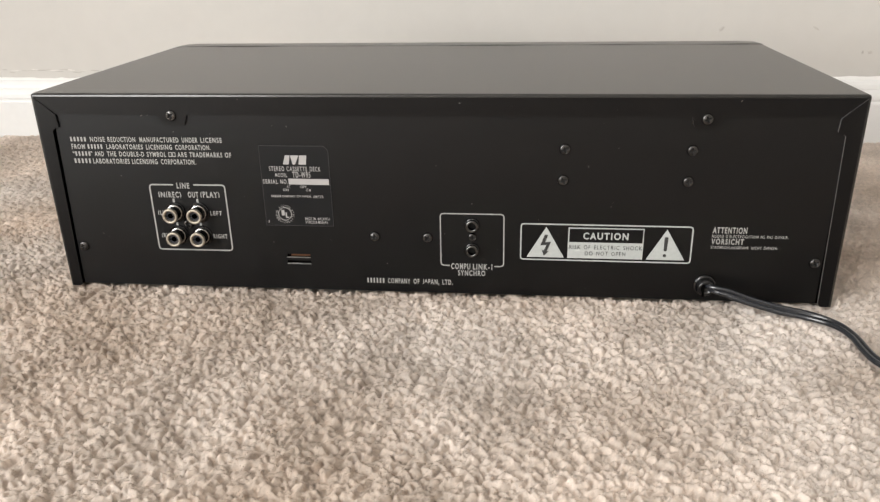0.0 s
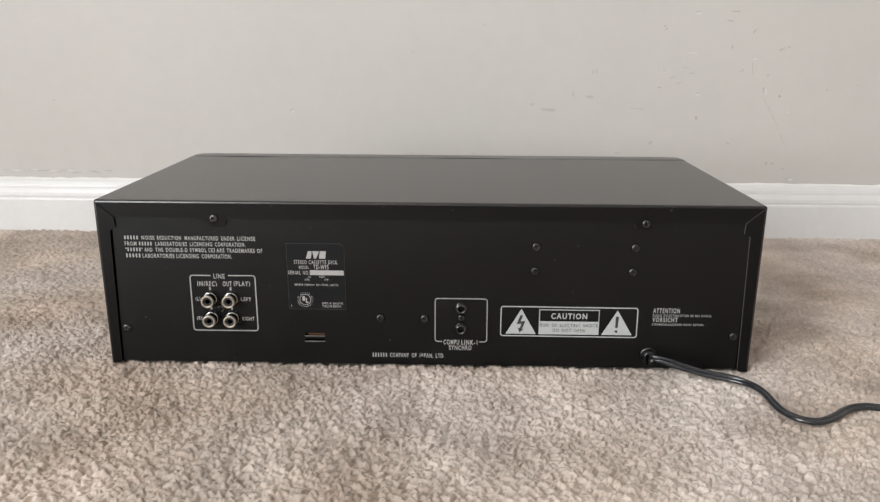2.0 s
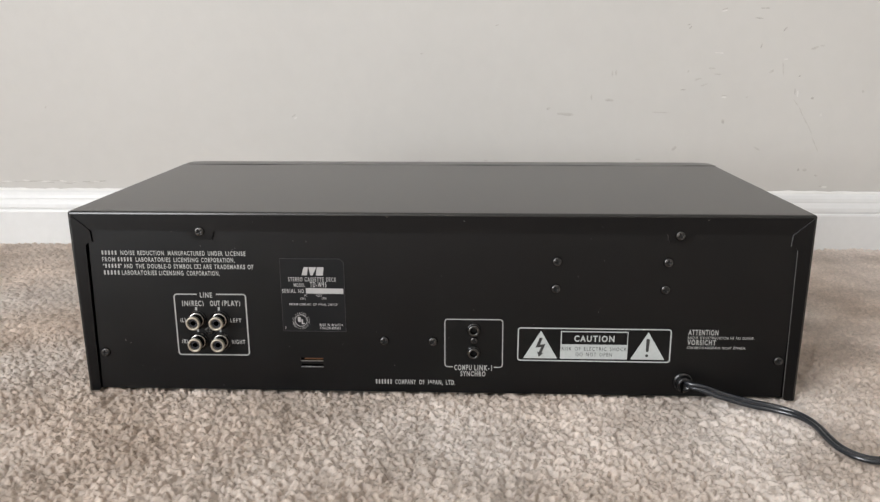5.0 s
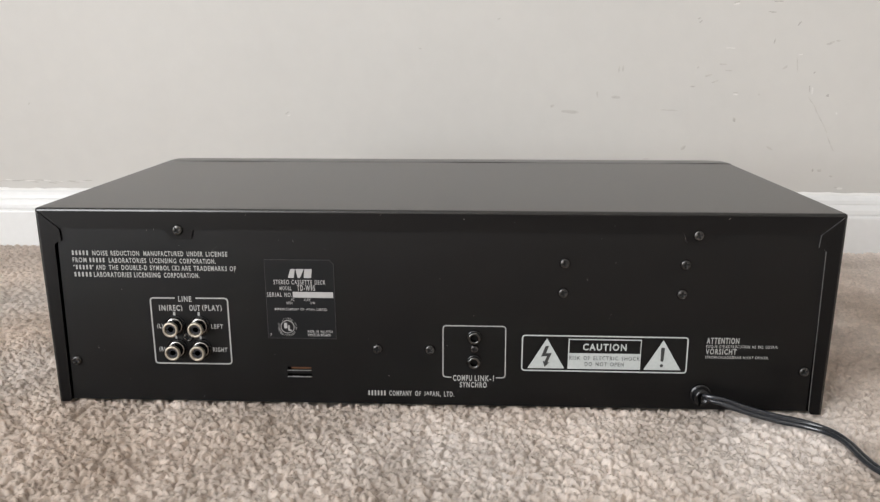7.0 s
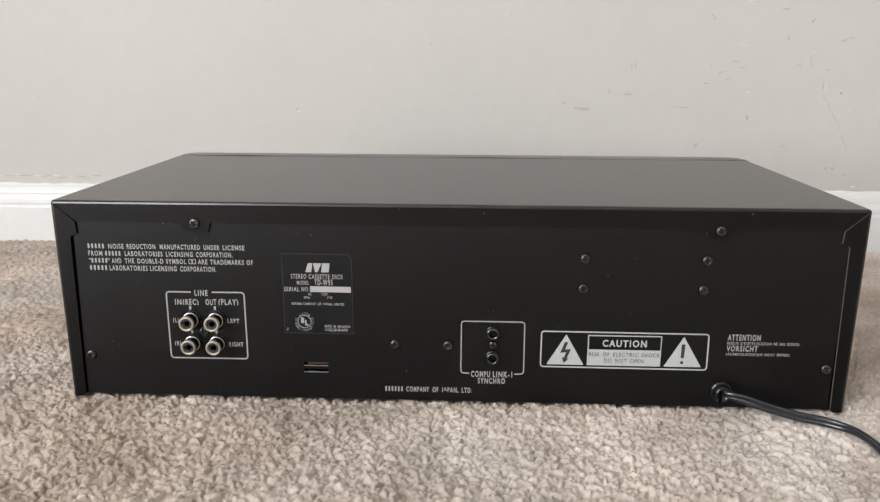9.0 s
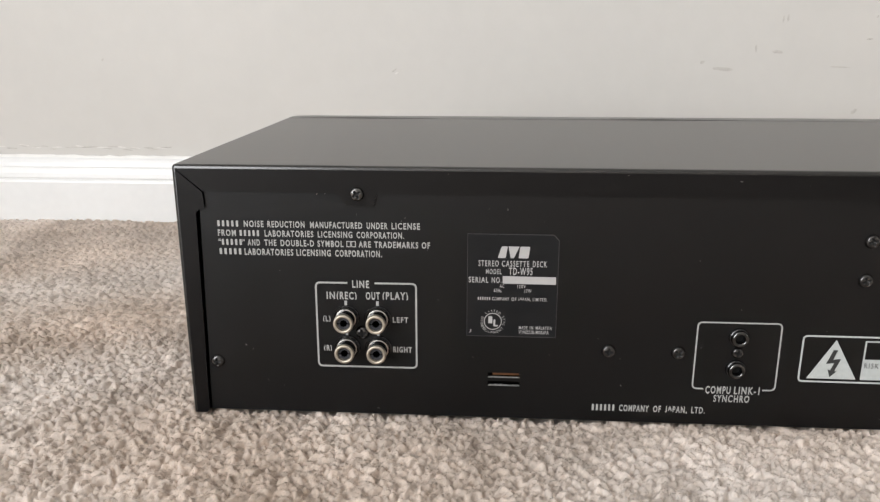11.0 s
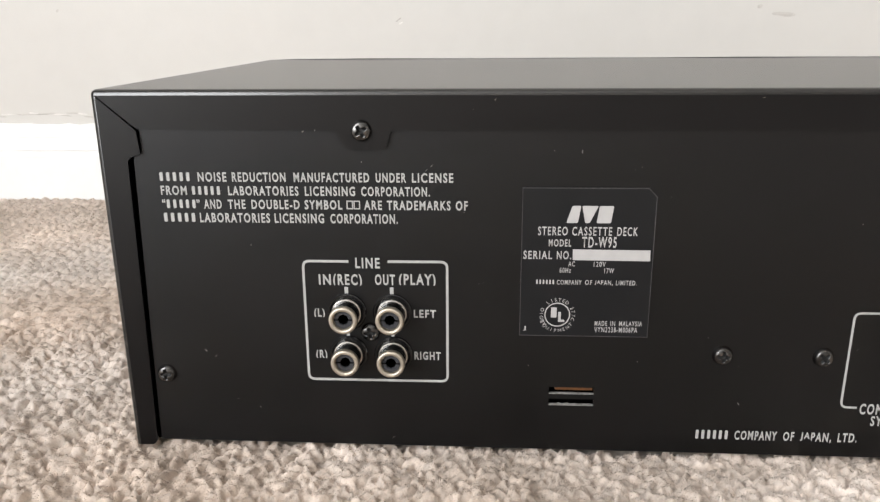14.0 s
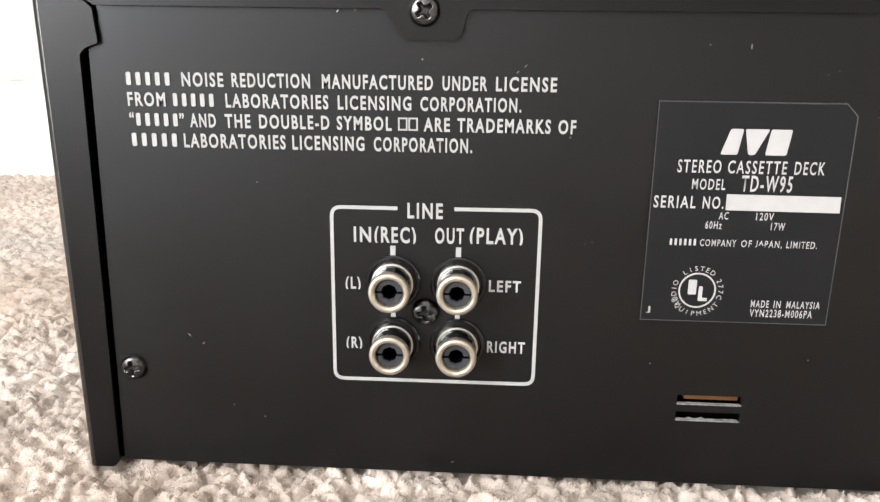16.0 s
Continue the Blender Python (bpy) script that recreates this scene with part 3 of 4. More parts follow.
def cover(deck):
    """Folded sheet cover: top and sides with rounded bends, and flanges turned over the rear panel."""
    bm = box(-HALF, HALF, FRONT, COVER_END, 0.0018, TOP)
    bends = [e for e in bm.edges if (lambda a, b: (a.z > 0.1 and b.z > 0.1 and not (a.y > 0.1 and b.y > 0.1)) or (a.y < 0.1 and b.y < 0.1 and abs(a.x - b.x) < 1e-6))(e.verts[0].co, e.verts[1].co)]
    bmesh.ops.bevel(bm, geom=bends, offset=0.0017, segments=5, affect="EDGES", profile=0.5)
    gone = [f for f in bm.faces if len(f.verts) >= 4 and (f.normal.y < -0.99 and f.calc_area() > 0.01 or f.normal.y > 0.99 or f.normal.z < -0.99)]
    bmesh.ops.delete(bm, geom=gone, context="FACES")
    ob = part("cover", bm, BLACK_COVER_LIT, deck, "satin black folded sheet-metal cover", smooth=True)
    for f in ob.data.polygons:
        f.use_smooth = f.area < 0.002
    e = HALF * 1000 - 1.7
    z = TOP * 1000 - 1.7
    top = [(-e, z, 0), (-204.8, 105.3, 0.3), (-146.9, 105.1, 1.2), (-143.9, 99.4, 1.6), (-132.1, 99.4, 1.6), (-130.6, 105.1, 1.2),
           (133.6, 105.3, 1.2), (135.2, 99.6, 1.6), (146.8, 99.6, 1.6), (149.4, 105.3, 1.2), (205.4, 105.6, 0.3), (e, z, 0)]
    # same sheet as the cover, in the darker tone painted for its shaded face
    part("rear_flange", plate(fillet([(a / 1000, b / 1000, c / 1000) for a, b, c in top], 0, 4), FRONT, FRONT + SHEET), BLACK_FLANGE_SHADED, deck)
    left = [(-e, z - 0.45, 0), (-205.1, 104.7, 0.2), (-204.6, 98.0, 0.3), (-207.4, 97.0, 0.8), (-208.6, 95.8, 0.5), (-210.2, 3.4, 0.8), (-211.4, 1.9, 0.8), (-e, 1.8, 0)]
    part("side_flange", plate(fillet([(a / 1000, b / 1000, c / 1000) for a, b, c in left], 0, 4), FRONT, FRONT + SHEET), BLACK_FLANGE_SHADED, deck)
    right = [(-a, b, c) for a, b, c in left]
    part("side_flange", plate(fillet([(a / 1000, b / 1000, c / 1000) for a, b, c in right], 0, 4), FRONT, FRONT + SHEET, edge_mat=1), [BLACK_FLANGE_SHADED, BARE_EDGE], deck, "black folded flange with a bare cut edge")
    # little chips of bare metal on the folded edge; the 134.2 sliver draws the tab's bright edge
    for x, zz, w, h, ang in ((156.6, 113.4, 1.5, 0.4, 40), (-101.0, 113.6, 1.0, 0.2, 65), (-28.0, 114.0, 1.3, 0.2, 10), (134.2, 102.6, 2.6, 0.22, 78), (-156.0, 104.6, 0.8, 0.25, 40)):
        c, s = math.cos(radians(ang)), math.sin(radians(ang))
        pts = [((x + u * c - v * s) / 1000, (zz + u * s + v * c) / 1000) for u, v in ((-w / 2, 0), (0, -h / 2), (w / 2, 0), (0, h / 2))]
        part("bare_metal_mark", plate(pts, FRONT - 0.0001, FRONT + 0.0002), NICKEL, ob)
    # fascia: its rear lip stands a little over the cover's edge, unevenly, and its top falls away to the front
    bm = bmesh.new()
    rows, n = [], 40
    for i in range(n + 1):
        x = (-HALF + 0.0002) + 2 * (HALF - 0.0002) * i / n
        end = 0.0004 if i in (0, n) else 0.0
        lip = TOP + 0.00018 + 0.00012 * math.sin(x * 31 + 0.6) + 0.0001 * math.sin(x * 67) - end
        back = COVER_END + 0.0005 + 0.0002 * math.sin(x * 23 + 1.0)
        rows.append([bm.verts.new((x, y, z)) for y, z in ((back, 0.003), (back, lip - 0.0005), (back + 0.0006, lip), (0.197, TOP - 0.0001 - end), (BEZEL_END - 0.001, TOP - 0.0007 - end), (BEZEL_END, TOP - 0.0016 - end), (BEZEL_END, 0.003))])
    for p, q in zip(rows, rows[1:]):
        for k in range(7):
            bm.faces.new((p[k], p[(k + 1) % 7], q[(k + 1) % 7], q[k]))
    bm.faces.new(rows[0][::-1])
    bm.faces.new(rows[-1])
    bmesh.ops.recalc_face_normals(bm, faces=bm.faces[:])
    part("front_bezel", bm, BEZEL_PLASTIC, deck, "black plastic front fascia seen from behind")
    # block behind the panel, black so that gaps and slots look unlit
    part("chassis", box(-HALF + 0.004, HALF - 0.004, 0.0046, COVER_END - 0.002, 0.0012, TOP - 0.004), SHADE_BLACK, deck, "inner chassis block, coloured black as the unlit interior")
    part("bottom_plate", box(-0.2075, 0.2075, 0.0018, COVER_END, 0.0028, 0.0034), NICKEL, deck, "thin steel bottom plate")


def rear_panel(deck):
    """The black steel rear panel with two vent slots and two lance openings beside the cover's flanges."""
    xs = [-207.1, -206.3, -204.6, -83.2, -69.3, 209.0]
    zs = [3.4, 19.1, 21.2, 23.0, 25.2, 98.2, 105.9, 113.0]
    holes = {(3, 1), (3, 3), (1, 5)}
    bm = bmesh.new()
    y0, y1 = 0.0001, 0.0012
    f = {}
    for i, x in enumerate(xs):
        for k, z in enumerate(zs):
            slant = 2.2 * (z - 98.2) / 95 if i == 0 else 0.0
            f[i, k] = tuple(bm.verts.new(((x + slant) / 1000, y, z / 1000)) for y in (y0, y1))
    solid = {(i, k) for i in range(len(xs) - 1) for k in range(len(zs) - 1)} - holes
    for i, k in solid:
        a, b, c, d = f[i, k], f[i + 1, k], f[i + 1, k + 1], f[i, k + 1]
        bm.faces.new((a[0], b[0], c[0], d[0]))
        bm.faces.new((d[1], c[1], b[1], a[1]))
        for p, q, nb in ((a, b, (i, k - 1)), (b, c, (i + 1, k)), (c, d, (i, k + 1)), (d, a, (i - 1, k))):
            if nb not in solid:
                bm.faces.new((q[0], p[0], p[1], q[1]))
    bmesh.ops.recalc_face_normals(bm, faces=bm.faces[:])
    panel = part("rear_panel", bm, BLACK_PANEL_SHADED, deck, "satin black steel panel with white screen print")
    rng = random.Random(9)
    for z, burr in ((19.1, 0.62), (23.0, 0.05)):
        part("slot_edge", box(-0.0832, -0.0693, 0.0000, 0.0003, z / 1000 - 0.0001, z / 1000 + 0.00012), SLOT_EDGE, panel, "bright bare slot edge")
        teeth = [(-83.0, z)] + [(-82.6 + 13.0 * k / 15, z + 0.12 + burr * rng.uniform(0.0, 1.0) ** 4) for k in range(16)] + [(-69.4, z)]
        part("slot_burr", plate(mm(teeth), 0.0006, 0.0010), SLOT_EDGE, panel, "ragged bright burr in the slot")
    part("circuit_board", box(-0.0812, -0.0696, 0.0020, 0.0036, 0.0234, 0.0285), BOARD, panel, "brown circuit board edge behind the slot")
    return panel


def print_left(panel):
    """Licence text and the line-jack field."""
    rows = ((89.8, 92.4), (85.7, 88.3), (81.6, 84.2), (77.4, 80.1))
    z0, z1 = rows[0]
    word_bars(-199.9, -190.9, z0, z1, panel, 5)
    words((("NOISE", -188.4, -179.8), ("REDUCTION", -178.1, -162.1), ("MANUFACTURED", -159.7, -137.4), ("UNDER", -135.5, -126.6), ("LICENSE", -124.9, -112.9)), z0, z1, panel)
    z0, z1 = rows[1]
    lettering("FROM", -200.0, -192.1, z0, z1, panel)
    word_bars(-190.5, -182.1, z0, z1, panel, 5)
    words((("LABORATORIES", -179.6, -158.5), ("LICENSING", -156.6, -141.7), ("CORPORATION.", -139.9, -119.7)), z0, z1, panel)
    z0, z1 = rows[2]
    lettering("\u201c", -200.0, -199.0, z0, z1, panel)
    word_bars(-198.6, -189.9, z0, z1, panel, 5)
    lettering("\u201d", -189.5, -188.5, z0, z1, panel)
    words((("AND", -187.3, -181.9), ("THE", -180.0, -174.7), ("DOUBLE-D", -172.9, -158.4), ("SYMBOL", -156.9, -145.7)), z0, z1, panel)
    for a in (-144.4, -142.3):
        o = mm(((a, z0), (a + 1.9, z0), (a + 1.9, z1), (a, z1)))
        i = mm(((a + .3, z0 + .3), (a + 1.6, z0 + .3), (a + 1.6, z1 - .3), (a + .3, z1 - .3)))
        part("printed_square", frame_plate(o, i, *INK_Y), INK, panel)
    words((("ARE", -139.2, -133.9), ("TRADEMARKS", -132.4, -113.7), ("OF", -112.2, -108.7)), z0, z1, panel)
    z0, z1 = rows[3]
    word_bars(-199.9, -190.4, z0, z1, panel, 5)
    words((("LABORATORIES", -188.9, -167.6), ("LICENSING", -166.2, -151.3), ("CORPORATION.", -149.4, -129.3)), z0, z1, panel)
    # box round the four jacks, open above for its title
    y = INK_Y
    path = fillet([(-0.1446, 0.06545, 0), (-0.1585, 0.06545, 0.002), (-0.1587, 0.02635, 0.002), (-0.1148, 0.02645, 0.002), (-0.1148, 0.06565, 0.002), (-0.1327, 0.06555, 0)], 0.0)
    part("printed_frame", stroke(path, 0.00075, *y), INK, panel)
    lettering("LINE", -142.5, -135.1, 63.5, 66.6, panel)
    lettering("IN", -153.9, -150.2, 58.1, 61.2, panel)
    lettering("(REC)", -149.5, -140.7, 58.1, 61.3, panel)
    lettering("OUT", -136.7, -130.6, 58.2, 61.4, panel)
    lettering("(PLAY)", -129.4, -118.3, 58.4, 61.6, panel)
    lettering("(L)", -155.9, -152.6, 47.6, 50.1, panel)
    lettering("LEFT", -125.1, -118.3, 47.8, 50.2, panel)
    lettering("(R)", -156.0, -152.5, 33.8, 36.3, panel)
    lettering("RIGHT", -125.1, -116.9, 33.8, 36.3, panel)
    for x in (-145.6, -131.7):
        bar(x - 0.55, x + 0.55, 54.8, 57.3, panel, r=0)
        bar(x - 0.5, x + 0.5, 40.7, 44.0, panel, r=0)


def print_right(panel):
    """Synchro field, warning field, notices and the maker's line."""
    y = INK_Y
    part("printed_frame", stroke(fillet([(0.0103, 0.0205, 0), (0.0055, 0.0206, 0.002), (0.0055, 0.0513, 0.002), (0.0403, 0.0513, 0.002), (0.0405, 0.0206, 0.002), (0.0353, 0.0205, 0)], 0), 0.0006, *y), INK, panel)
    words((("COMPU", 11.2, 21.9), ("LINK-1", 23.4, 34.2)), 18.5, 21.8, panel)
    lettering("SYNCHRO", 15.0, 30.3, 14.6, 17.7, panel)
    word_bars(-37.1, -27.3, 8.6, 11.6, panel, 6)
    words((("COMPANY", -25.2, -12.3), ("OF", -10.4, -7.1), ("JAPAN,", -5.2, 4.2), ("LTD.", 6.1, 11.9)), 8.7, 11.6, panel)
    o = fillet([(0.0497, 0.0255), (0.1408, 0.0253), (0.1406, 0.0461), (0.0497, 0.0463)], 0.0018)
    part("printed_frame", stroke(o, 0.0007, *y, closed=True), INK_GREY, panel)
    part("warning_triangle", plate(fillet(mm(((53.0, 26.9), (73.4, 26.9), (63.3, 44.7))), 0.0003, 2), *y), INK_GREY, panel, "pale grey triangle with a lightning flash")
    bolt = mm(((62.6, 40.2), (64.4, 40.2), (62.9, 35.8), (66.1, 36.2), (63.9, 30.4), (65.0, 30.6), (62.4, 27.8), (61.2, 31.4), (62.3, 30.9), (63.6, 34.3), (60.3, 33.9)))
    part("lightning_flash", plate(bolt, -0.0003, 0.0001), INK_DARK, panel)
    part("warning_triangle", plate(fillet(mm(((117.3, 26.9), (137.7, 26.9), (127.3, 44.5))), 0.0003, 2), *y), INK_GREY, panel, "pale grey triangle with an exclamation mark")
    part("exclamation_mark", plate(fillet(mm(((126.3, 32.0), (127.9, 32.0), (128.3, 40.2), (126.2, 40.2))), 0.0008, 4), -0.0003, 0.0001), INK_DARK, panel)
    part("exclamation_mark", plate([(0.1270 + 0.0009 * math.cos(k * math.pi / 6), 0.0295 + 0.0009 * math.sin(k * math.pi / 6)) for k in range(12)], -0.0003, 0.0001), INK_DARK, panel)
    part("warning_panel", plate(mm(((75.2, 26.8), (115.4, 26.8), (115.4, 44.6), (75.2, 44.6))), *y), INK_GREY, panel, "pale grey block with a black title field")
    part("title_field", plate(mm(((75.8, 36.3), (114.8, 36.3), (114.8, 44.0), (75.8, 44.0))), -0.0003, 0.0001), BLACK_PANEL_SHADED, panel)
    lettering("CAUTION", 83.2, 107.2, 38.2, 41.9, panel, INK_GREY, -0.00042, 0.03)
    lettering("RISK OF ELECTRIC SHOCK", 76.0, 114.9, 32.3, 34.6, panel, INK_DARK, -0.0003, 0.0)
    lettering("DO NOT OPEN", 84.6, 106.2, 28.7, 31.0, panel, INK_DARK, -0.0003, 0.0)
    lettering("ATTENTION", 150.7, 168.3, 43.1, 46.3, panel)
    lettering("RISQUE D'ELECTROCUTION NE PAS OUVRIR.", 150.7, 189.7, 40.5, 42.1, panel)
    lettering("VORSICHT", 150.6, 167.4, 36.8, 39.8, panel)
    lettering("STROMSCHLAGGEFAHR NICHT \u00d6FFNEN.", 150.6, 185.2, 34.2, 35.7, panel)


def dust(panel):
    """Fine pale specks and lint on the rear."""
    rng = random.Random(21)
    bm = bmesh.new()
    for k in range(44):
        x, z = rng.uniform(-0.204, 0.10), rng.uniform(0.006, 0.113)
        y = FRONT - 0.00008 if z > 0.1055 else -0.00005
        r, stretch, turn = rng.uniform(0.00007, 0.00018), rng.choice((1, 1, 1.5, 4)), rng.uniform(0, math.pi)
        ring = []
        for i in range(6):
            u, v = r * stretch * math.cos(i * math.pi / 3), r * math.sin(i * math.pi / 3)
            ring.append(bm.verts.new((x + u * math.cos(turn) - v * math.sin(turn), y, z + u * math.sin(turn) + v * math.cos(turn))))
        bm.faces.new(ring)
    for a, b in (((-0.1187, 0.0950), (-0.1195, 0.0943)), ((-0.1203, 0.0938), (-0.1211, 0.0930))):
        d = Vector((b[0] - a[0], b[1] - a[1])).normalized() * 0.00009
        m = ((a[0] + b[0]) / 2, (a[1] + b[1]) / 2)
        bm.faces.new([bm.verts.new((p[0], -0.00005, p[1])) for p in (a, (m[0] - d.y, m[1] + d.x), b, (m[0] + d.y, m[1] - d.x))])
    tagged(part("dust", bm, DUST, panel), "fine pale dust specks", kind="stuff")


def rating_label(deck):
    o = [(-0.0928, 0.0425), (-0.0544, 0.0425), (-0.0545, 0.0861), (-0.0568, 0.0885), (-0.0928, 0.0885)]
    label = part("rating_label", plate(o, -0.0003, 0.0001), LABEL_FILM, deck, "dark grey film rating label with a blanked serial number")
    t = 0.00022
    rim = stroke(fillet([(x * 0.999 - 0.00007, z - 0.00015 if z > 0.06 else z + 0.00015) for x, z in o], 0), t, -0.00036, -0.0003, closed=True)
    part("label_edge", rim, LABEL_RIM, label)
    y, yy = -0.00042, (-0.00042, -0.0003)
    # maker's mark as three plain shapes
    for pts in (((-80.0, 78.1), (-76.7, 78.1), (-75.9, 83.2), (-78.4, 83.2)), ((-75.6, 83.2), (-70.9, 83.2), (-73.3, 78.1), (-74.6, 78.1)), ((-71.3, 78.1), (-67.2, 78.1), (-66.5, 83.2), (-70.6, 83.2))):
        part("maker_mark", plate(fillet(mm(pts), 0.0004, 3), *yy), LABEL_WHITE, label)
    words((("STEREO", -88.1, -79.5), ("CASSETTE", -78.2, -66.7), ("DECK", -65.2, -59.3)), 74.4, 76.9, label, LABEL_WHITE, y, 0.013)
    lettering("MODEL", -84.9, -78.3, 71.0, 73.1, label, LABEL_WHITE, y, 0.012)
    lettering("TD-W95", -75.2, -65.2, 70.8, 73.9, label, LABEL_WHITE, y, 0.018)
    words((("SERIAL", -92.2, -83.8), ("NO.", -82.4, -78.2)), 67.1, 69.5, label, LABEL_WHITE, y, 0.016)
    part("blank_strip", plate(mm(((-77.7, 66.8), (-55.2, 66.7), (-55.3, 70.0), (-77.8, 70.1))), *yy), LABEL_WHITE, label, "blank white strip over the number")
    lettering("AC", -78.9, -77.0, 64.9, 66.4, label, LABEL_WHITE, y)
    lettering("120V", -71.5, -68.0, 64.9, 66.4, label, LABEL_WHITE, y)
    lettering("60Hz", -81.4, -78.1, 62.9, 64.4, label, LABEL_WHITE, y)
    lettering("17W", -68.3, -65.5, 62.9, 64.4, label, LABEL_WHITE, y)
    word_bars(-88.2, -82.9, 59.2, 60.6, label, 6, LABEL_WHITE, yy)
    words((("COMPANY", -82.1, -74.8), ("OF", -73.8, -71.7), ("JAPAN,", -70.9, -65.6), ("LIMITED.", -64.7, -58.6)), 59.2, 60.6, label, LABEL_WHITE, y, 0.012)
    words((("MADE", -70.3, -66.6), ("IN", -65.6, -64.2), ("MALAYSIA", -63.0, -56.2)), 46.2, 47.7, label, LABEL_WHITE, y)
    lettering("VYN2238-M006PA", -70.3, -57.5, 44.1, 45.7, label, LABEL_WHITE, y)
    lettering("J", -91.8, -90.9, 44.2, 45.7, label, LABEL_WHITE, y)
    # approval mark: ring with two plain strokes, words round it
    cx, cz, r = -0.0816, 0.0495, 0.0037
    ring = [(cx + r * math.cos(a), cz + r * math.sin(a)) for a in np.linspace(0, 2 * math.pi, 40, endpoint=False)]
    part("approval_ring", stroke(ring, 0.00032, *yy, closed=True), LABEL_WHITE, label)
    for pts in (((-83.5, 48.6), (-81.8, 48.6), (-81.8, 51.8), (-83.5, 51.8)), ((-81.3, 47.2), (-79.4, 47.2), (-79.4, 47.9), (-80.5, 47.9), (-80.5, 50.4), (-81.3, 50.4))):
        part("approval_ring", plate(fillet(mm(pts), 0.0002, 2), *yy), LABEL_WHITE, label)
    for word, mid, out in (("LISTED", 90, True), ("AUDIO", 190, True), ("EQUIPMENT", 265, False), ("277C", 5, True)):
        for k, ch in enumerate(word):
            step = 14.5
            ang = mid - (k - (len(word) - 1) / 2) * step * (1 if out else -1)
            me, co = glyphs(ch, 0.0)
            h = 0.0011
            m = co * h / 0.73
            m[:, 0] -= (m[:, 0].min() + m[:, 0].max()) / 2
            rr = r + 0.0006 if out else r + 0.0019
            a = radians(ang)
            up = np.array((math.cos(a), math.sin(a))) * (1 if out else -1)
            side = np.array((up[1], -up[0]))
            base = np.array((cx + rr * math.cos(a), cz + rr * math.sin(a)))
            pos = base + m[:, :1] * side + m[:, 1:2] * up
            me.vertices.foreach_set("co", np.stack((pos[:, 0], np.full(len(pos), y), pos[:, 1]), 1).ravel())
            me.update()
            me.materials.clear()
            me.materials.append(LABEL_WHITE)
            part("lettering", me, None, label)


def phono_jacks(deck):
    """Line sockets: a black seat, a pale base ring, a polished sleeve darkened as the barrel's shadowed band and a
    broad champagne rim round the insulator.
    """
    collar = finish("collar", revolve([(0.0060, -0.0002), (0.0060, 0.0006), (0.0057, 0.0009), (0.0052, 0.0009), (0.0049, 0.0005), (0.0046, 0.0005)], 32), BLACK_PLASTIC, True)
    barrel = finish("barrel", revolve([(0.0047, 0.0002), (0.0047, 0.0013), (0.0045, 0.0017), (0.0041, 0.0018)], 32), NICKEL, True)
    # the barrel's shadow and dark reflection are put into this sleeve's colour
    sleeve = finish("sleeve", revolve([(0.0041, 0.0016), (0.0040, 0.0020), (0.0040, 0.0058), (0.0041, 0.0064)], 32), DARKENED_METAL, True)
    rim = finish("rim", revolve([(0.0040, 0.0061), (0.00425, 0.0064), (0.00432, 0.0068), (0.00432, 0.0075), (0.00418, 0.0080), (0.0039, 0.00815), (0.0034, 0.00815), (0.0031, 0.0080), (0.0029, 0.0074), (0.00285, 0.0066)], 36), CHAMPAGNE, True)
    core = finish("insulator", revolve([(0.0030, 0.0058), (0.0030, 0.0068), (0.0028, 0.0070), (0.0018, 0.0070), (0.0016, 0.0066)], 8), INSULATOR, True)
    # bore and slits are blackened for their shade; the slits are raised blocks
    bore = finish("bore", revolve([(0.0017, 0.0068), (0.0016, 0.0005), (0.0, 0.0005)], 16), SHADE_BLACK, True)
    slit = finish("slit_shade", box(-0.0030, -0.0015, -0.00712, -0.0060, -0.00020, 0.00020), SHADE_BLACK)
    slit2 = finish("slit_shade", box(0.0015, 0.0030, -0.00712, -0.0060, -0.00020, 0.00020), SHADE_BLACK)
    for me in (collar, barrel, sleeve, core):
        me.set_sharp_from_angle(angle=radians(40))
    for x, z in ((-145.6, 49.3), (-131.6, 49.3), (-145.6, 35.4), (-131.6, 35.4)):
        at = Matrix.Translation((x / 1000, 0.0, z / 1000))
        j = part("phono_jack", barrel.copy(), None, deck, "nickel phono socket with a champagne rim", at=at)
        part("collar", collar, None, j, "black plastic seat")
        part("sleeve", sleeve, None, j, "polished metal sleeve, darkened as the barrel's shadowed band")
        part("rim", rim, None, j, "champagne plated rim")
        part("insulator", core, None, j, "black plastic insulator")
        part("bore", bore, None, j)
        part("slit_shade", slit, None, j)
        part("slit_shade", slit2, None, j)


def mini_jacks(deck):
    ring = finish("mini_jack", revolve([(0.0043, -0.0002), (0.0043, 0.0008), (0.0040, 0.0013), (0.0035, 0.0015), (0.0034, 0.0024), (0.0030, 0.0029), (0.0024, 0.0028), (0.0020, 0.0020), (0.0019, -0.004), (0, -0.004)], 28), BLACK_PLASTIC, True)
    ring.set_sharp_from_angle(angle=radians(40))
    lip = finish("lip", revolve([(0.0037, 0.0012), (0.0037, 0.0022), (0.0034, 0.0029), (0.0028, 0.0032), (0.0022, 0.0030), (0.0019, 0.0024), (0.0018, 0.0010)], 28), DARKENED_METAL, True)
    for z in (44.8, 30.2):
        j = part("mini_jack", ring, None, deck, "small black socket with a metal lip", at=Matrix.Translation((0.0229, 0, z / 1000)))
        part("lip", lip, None, j)


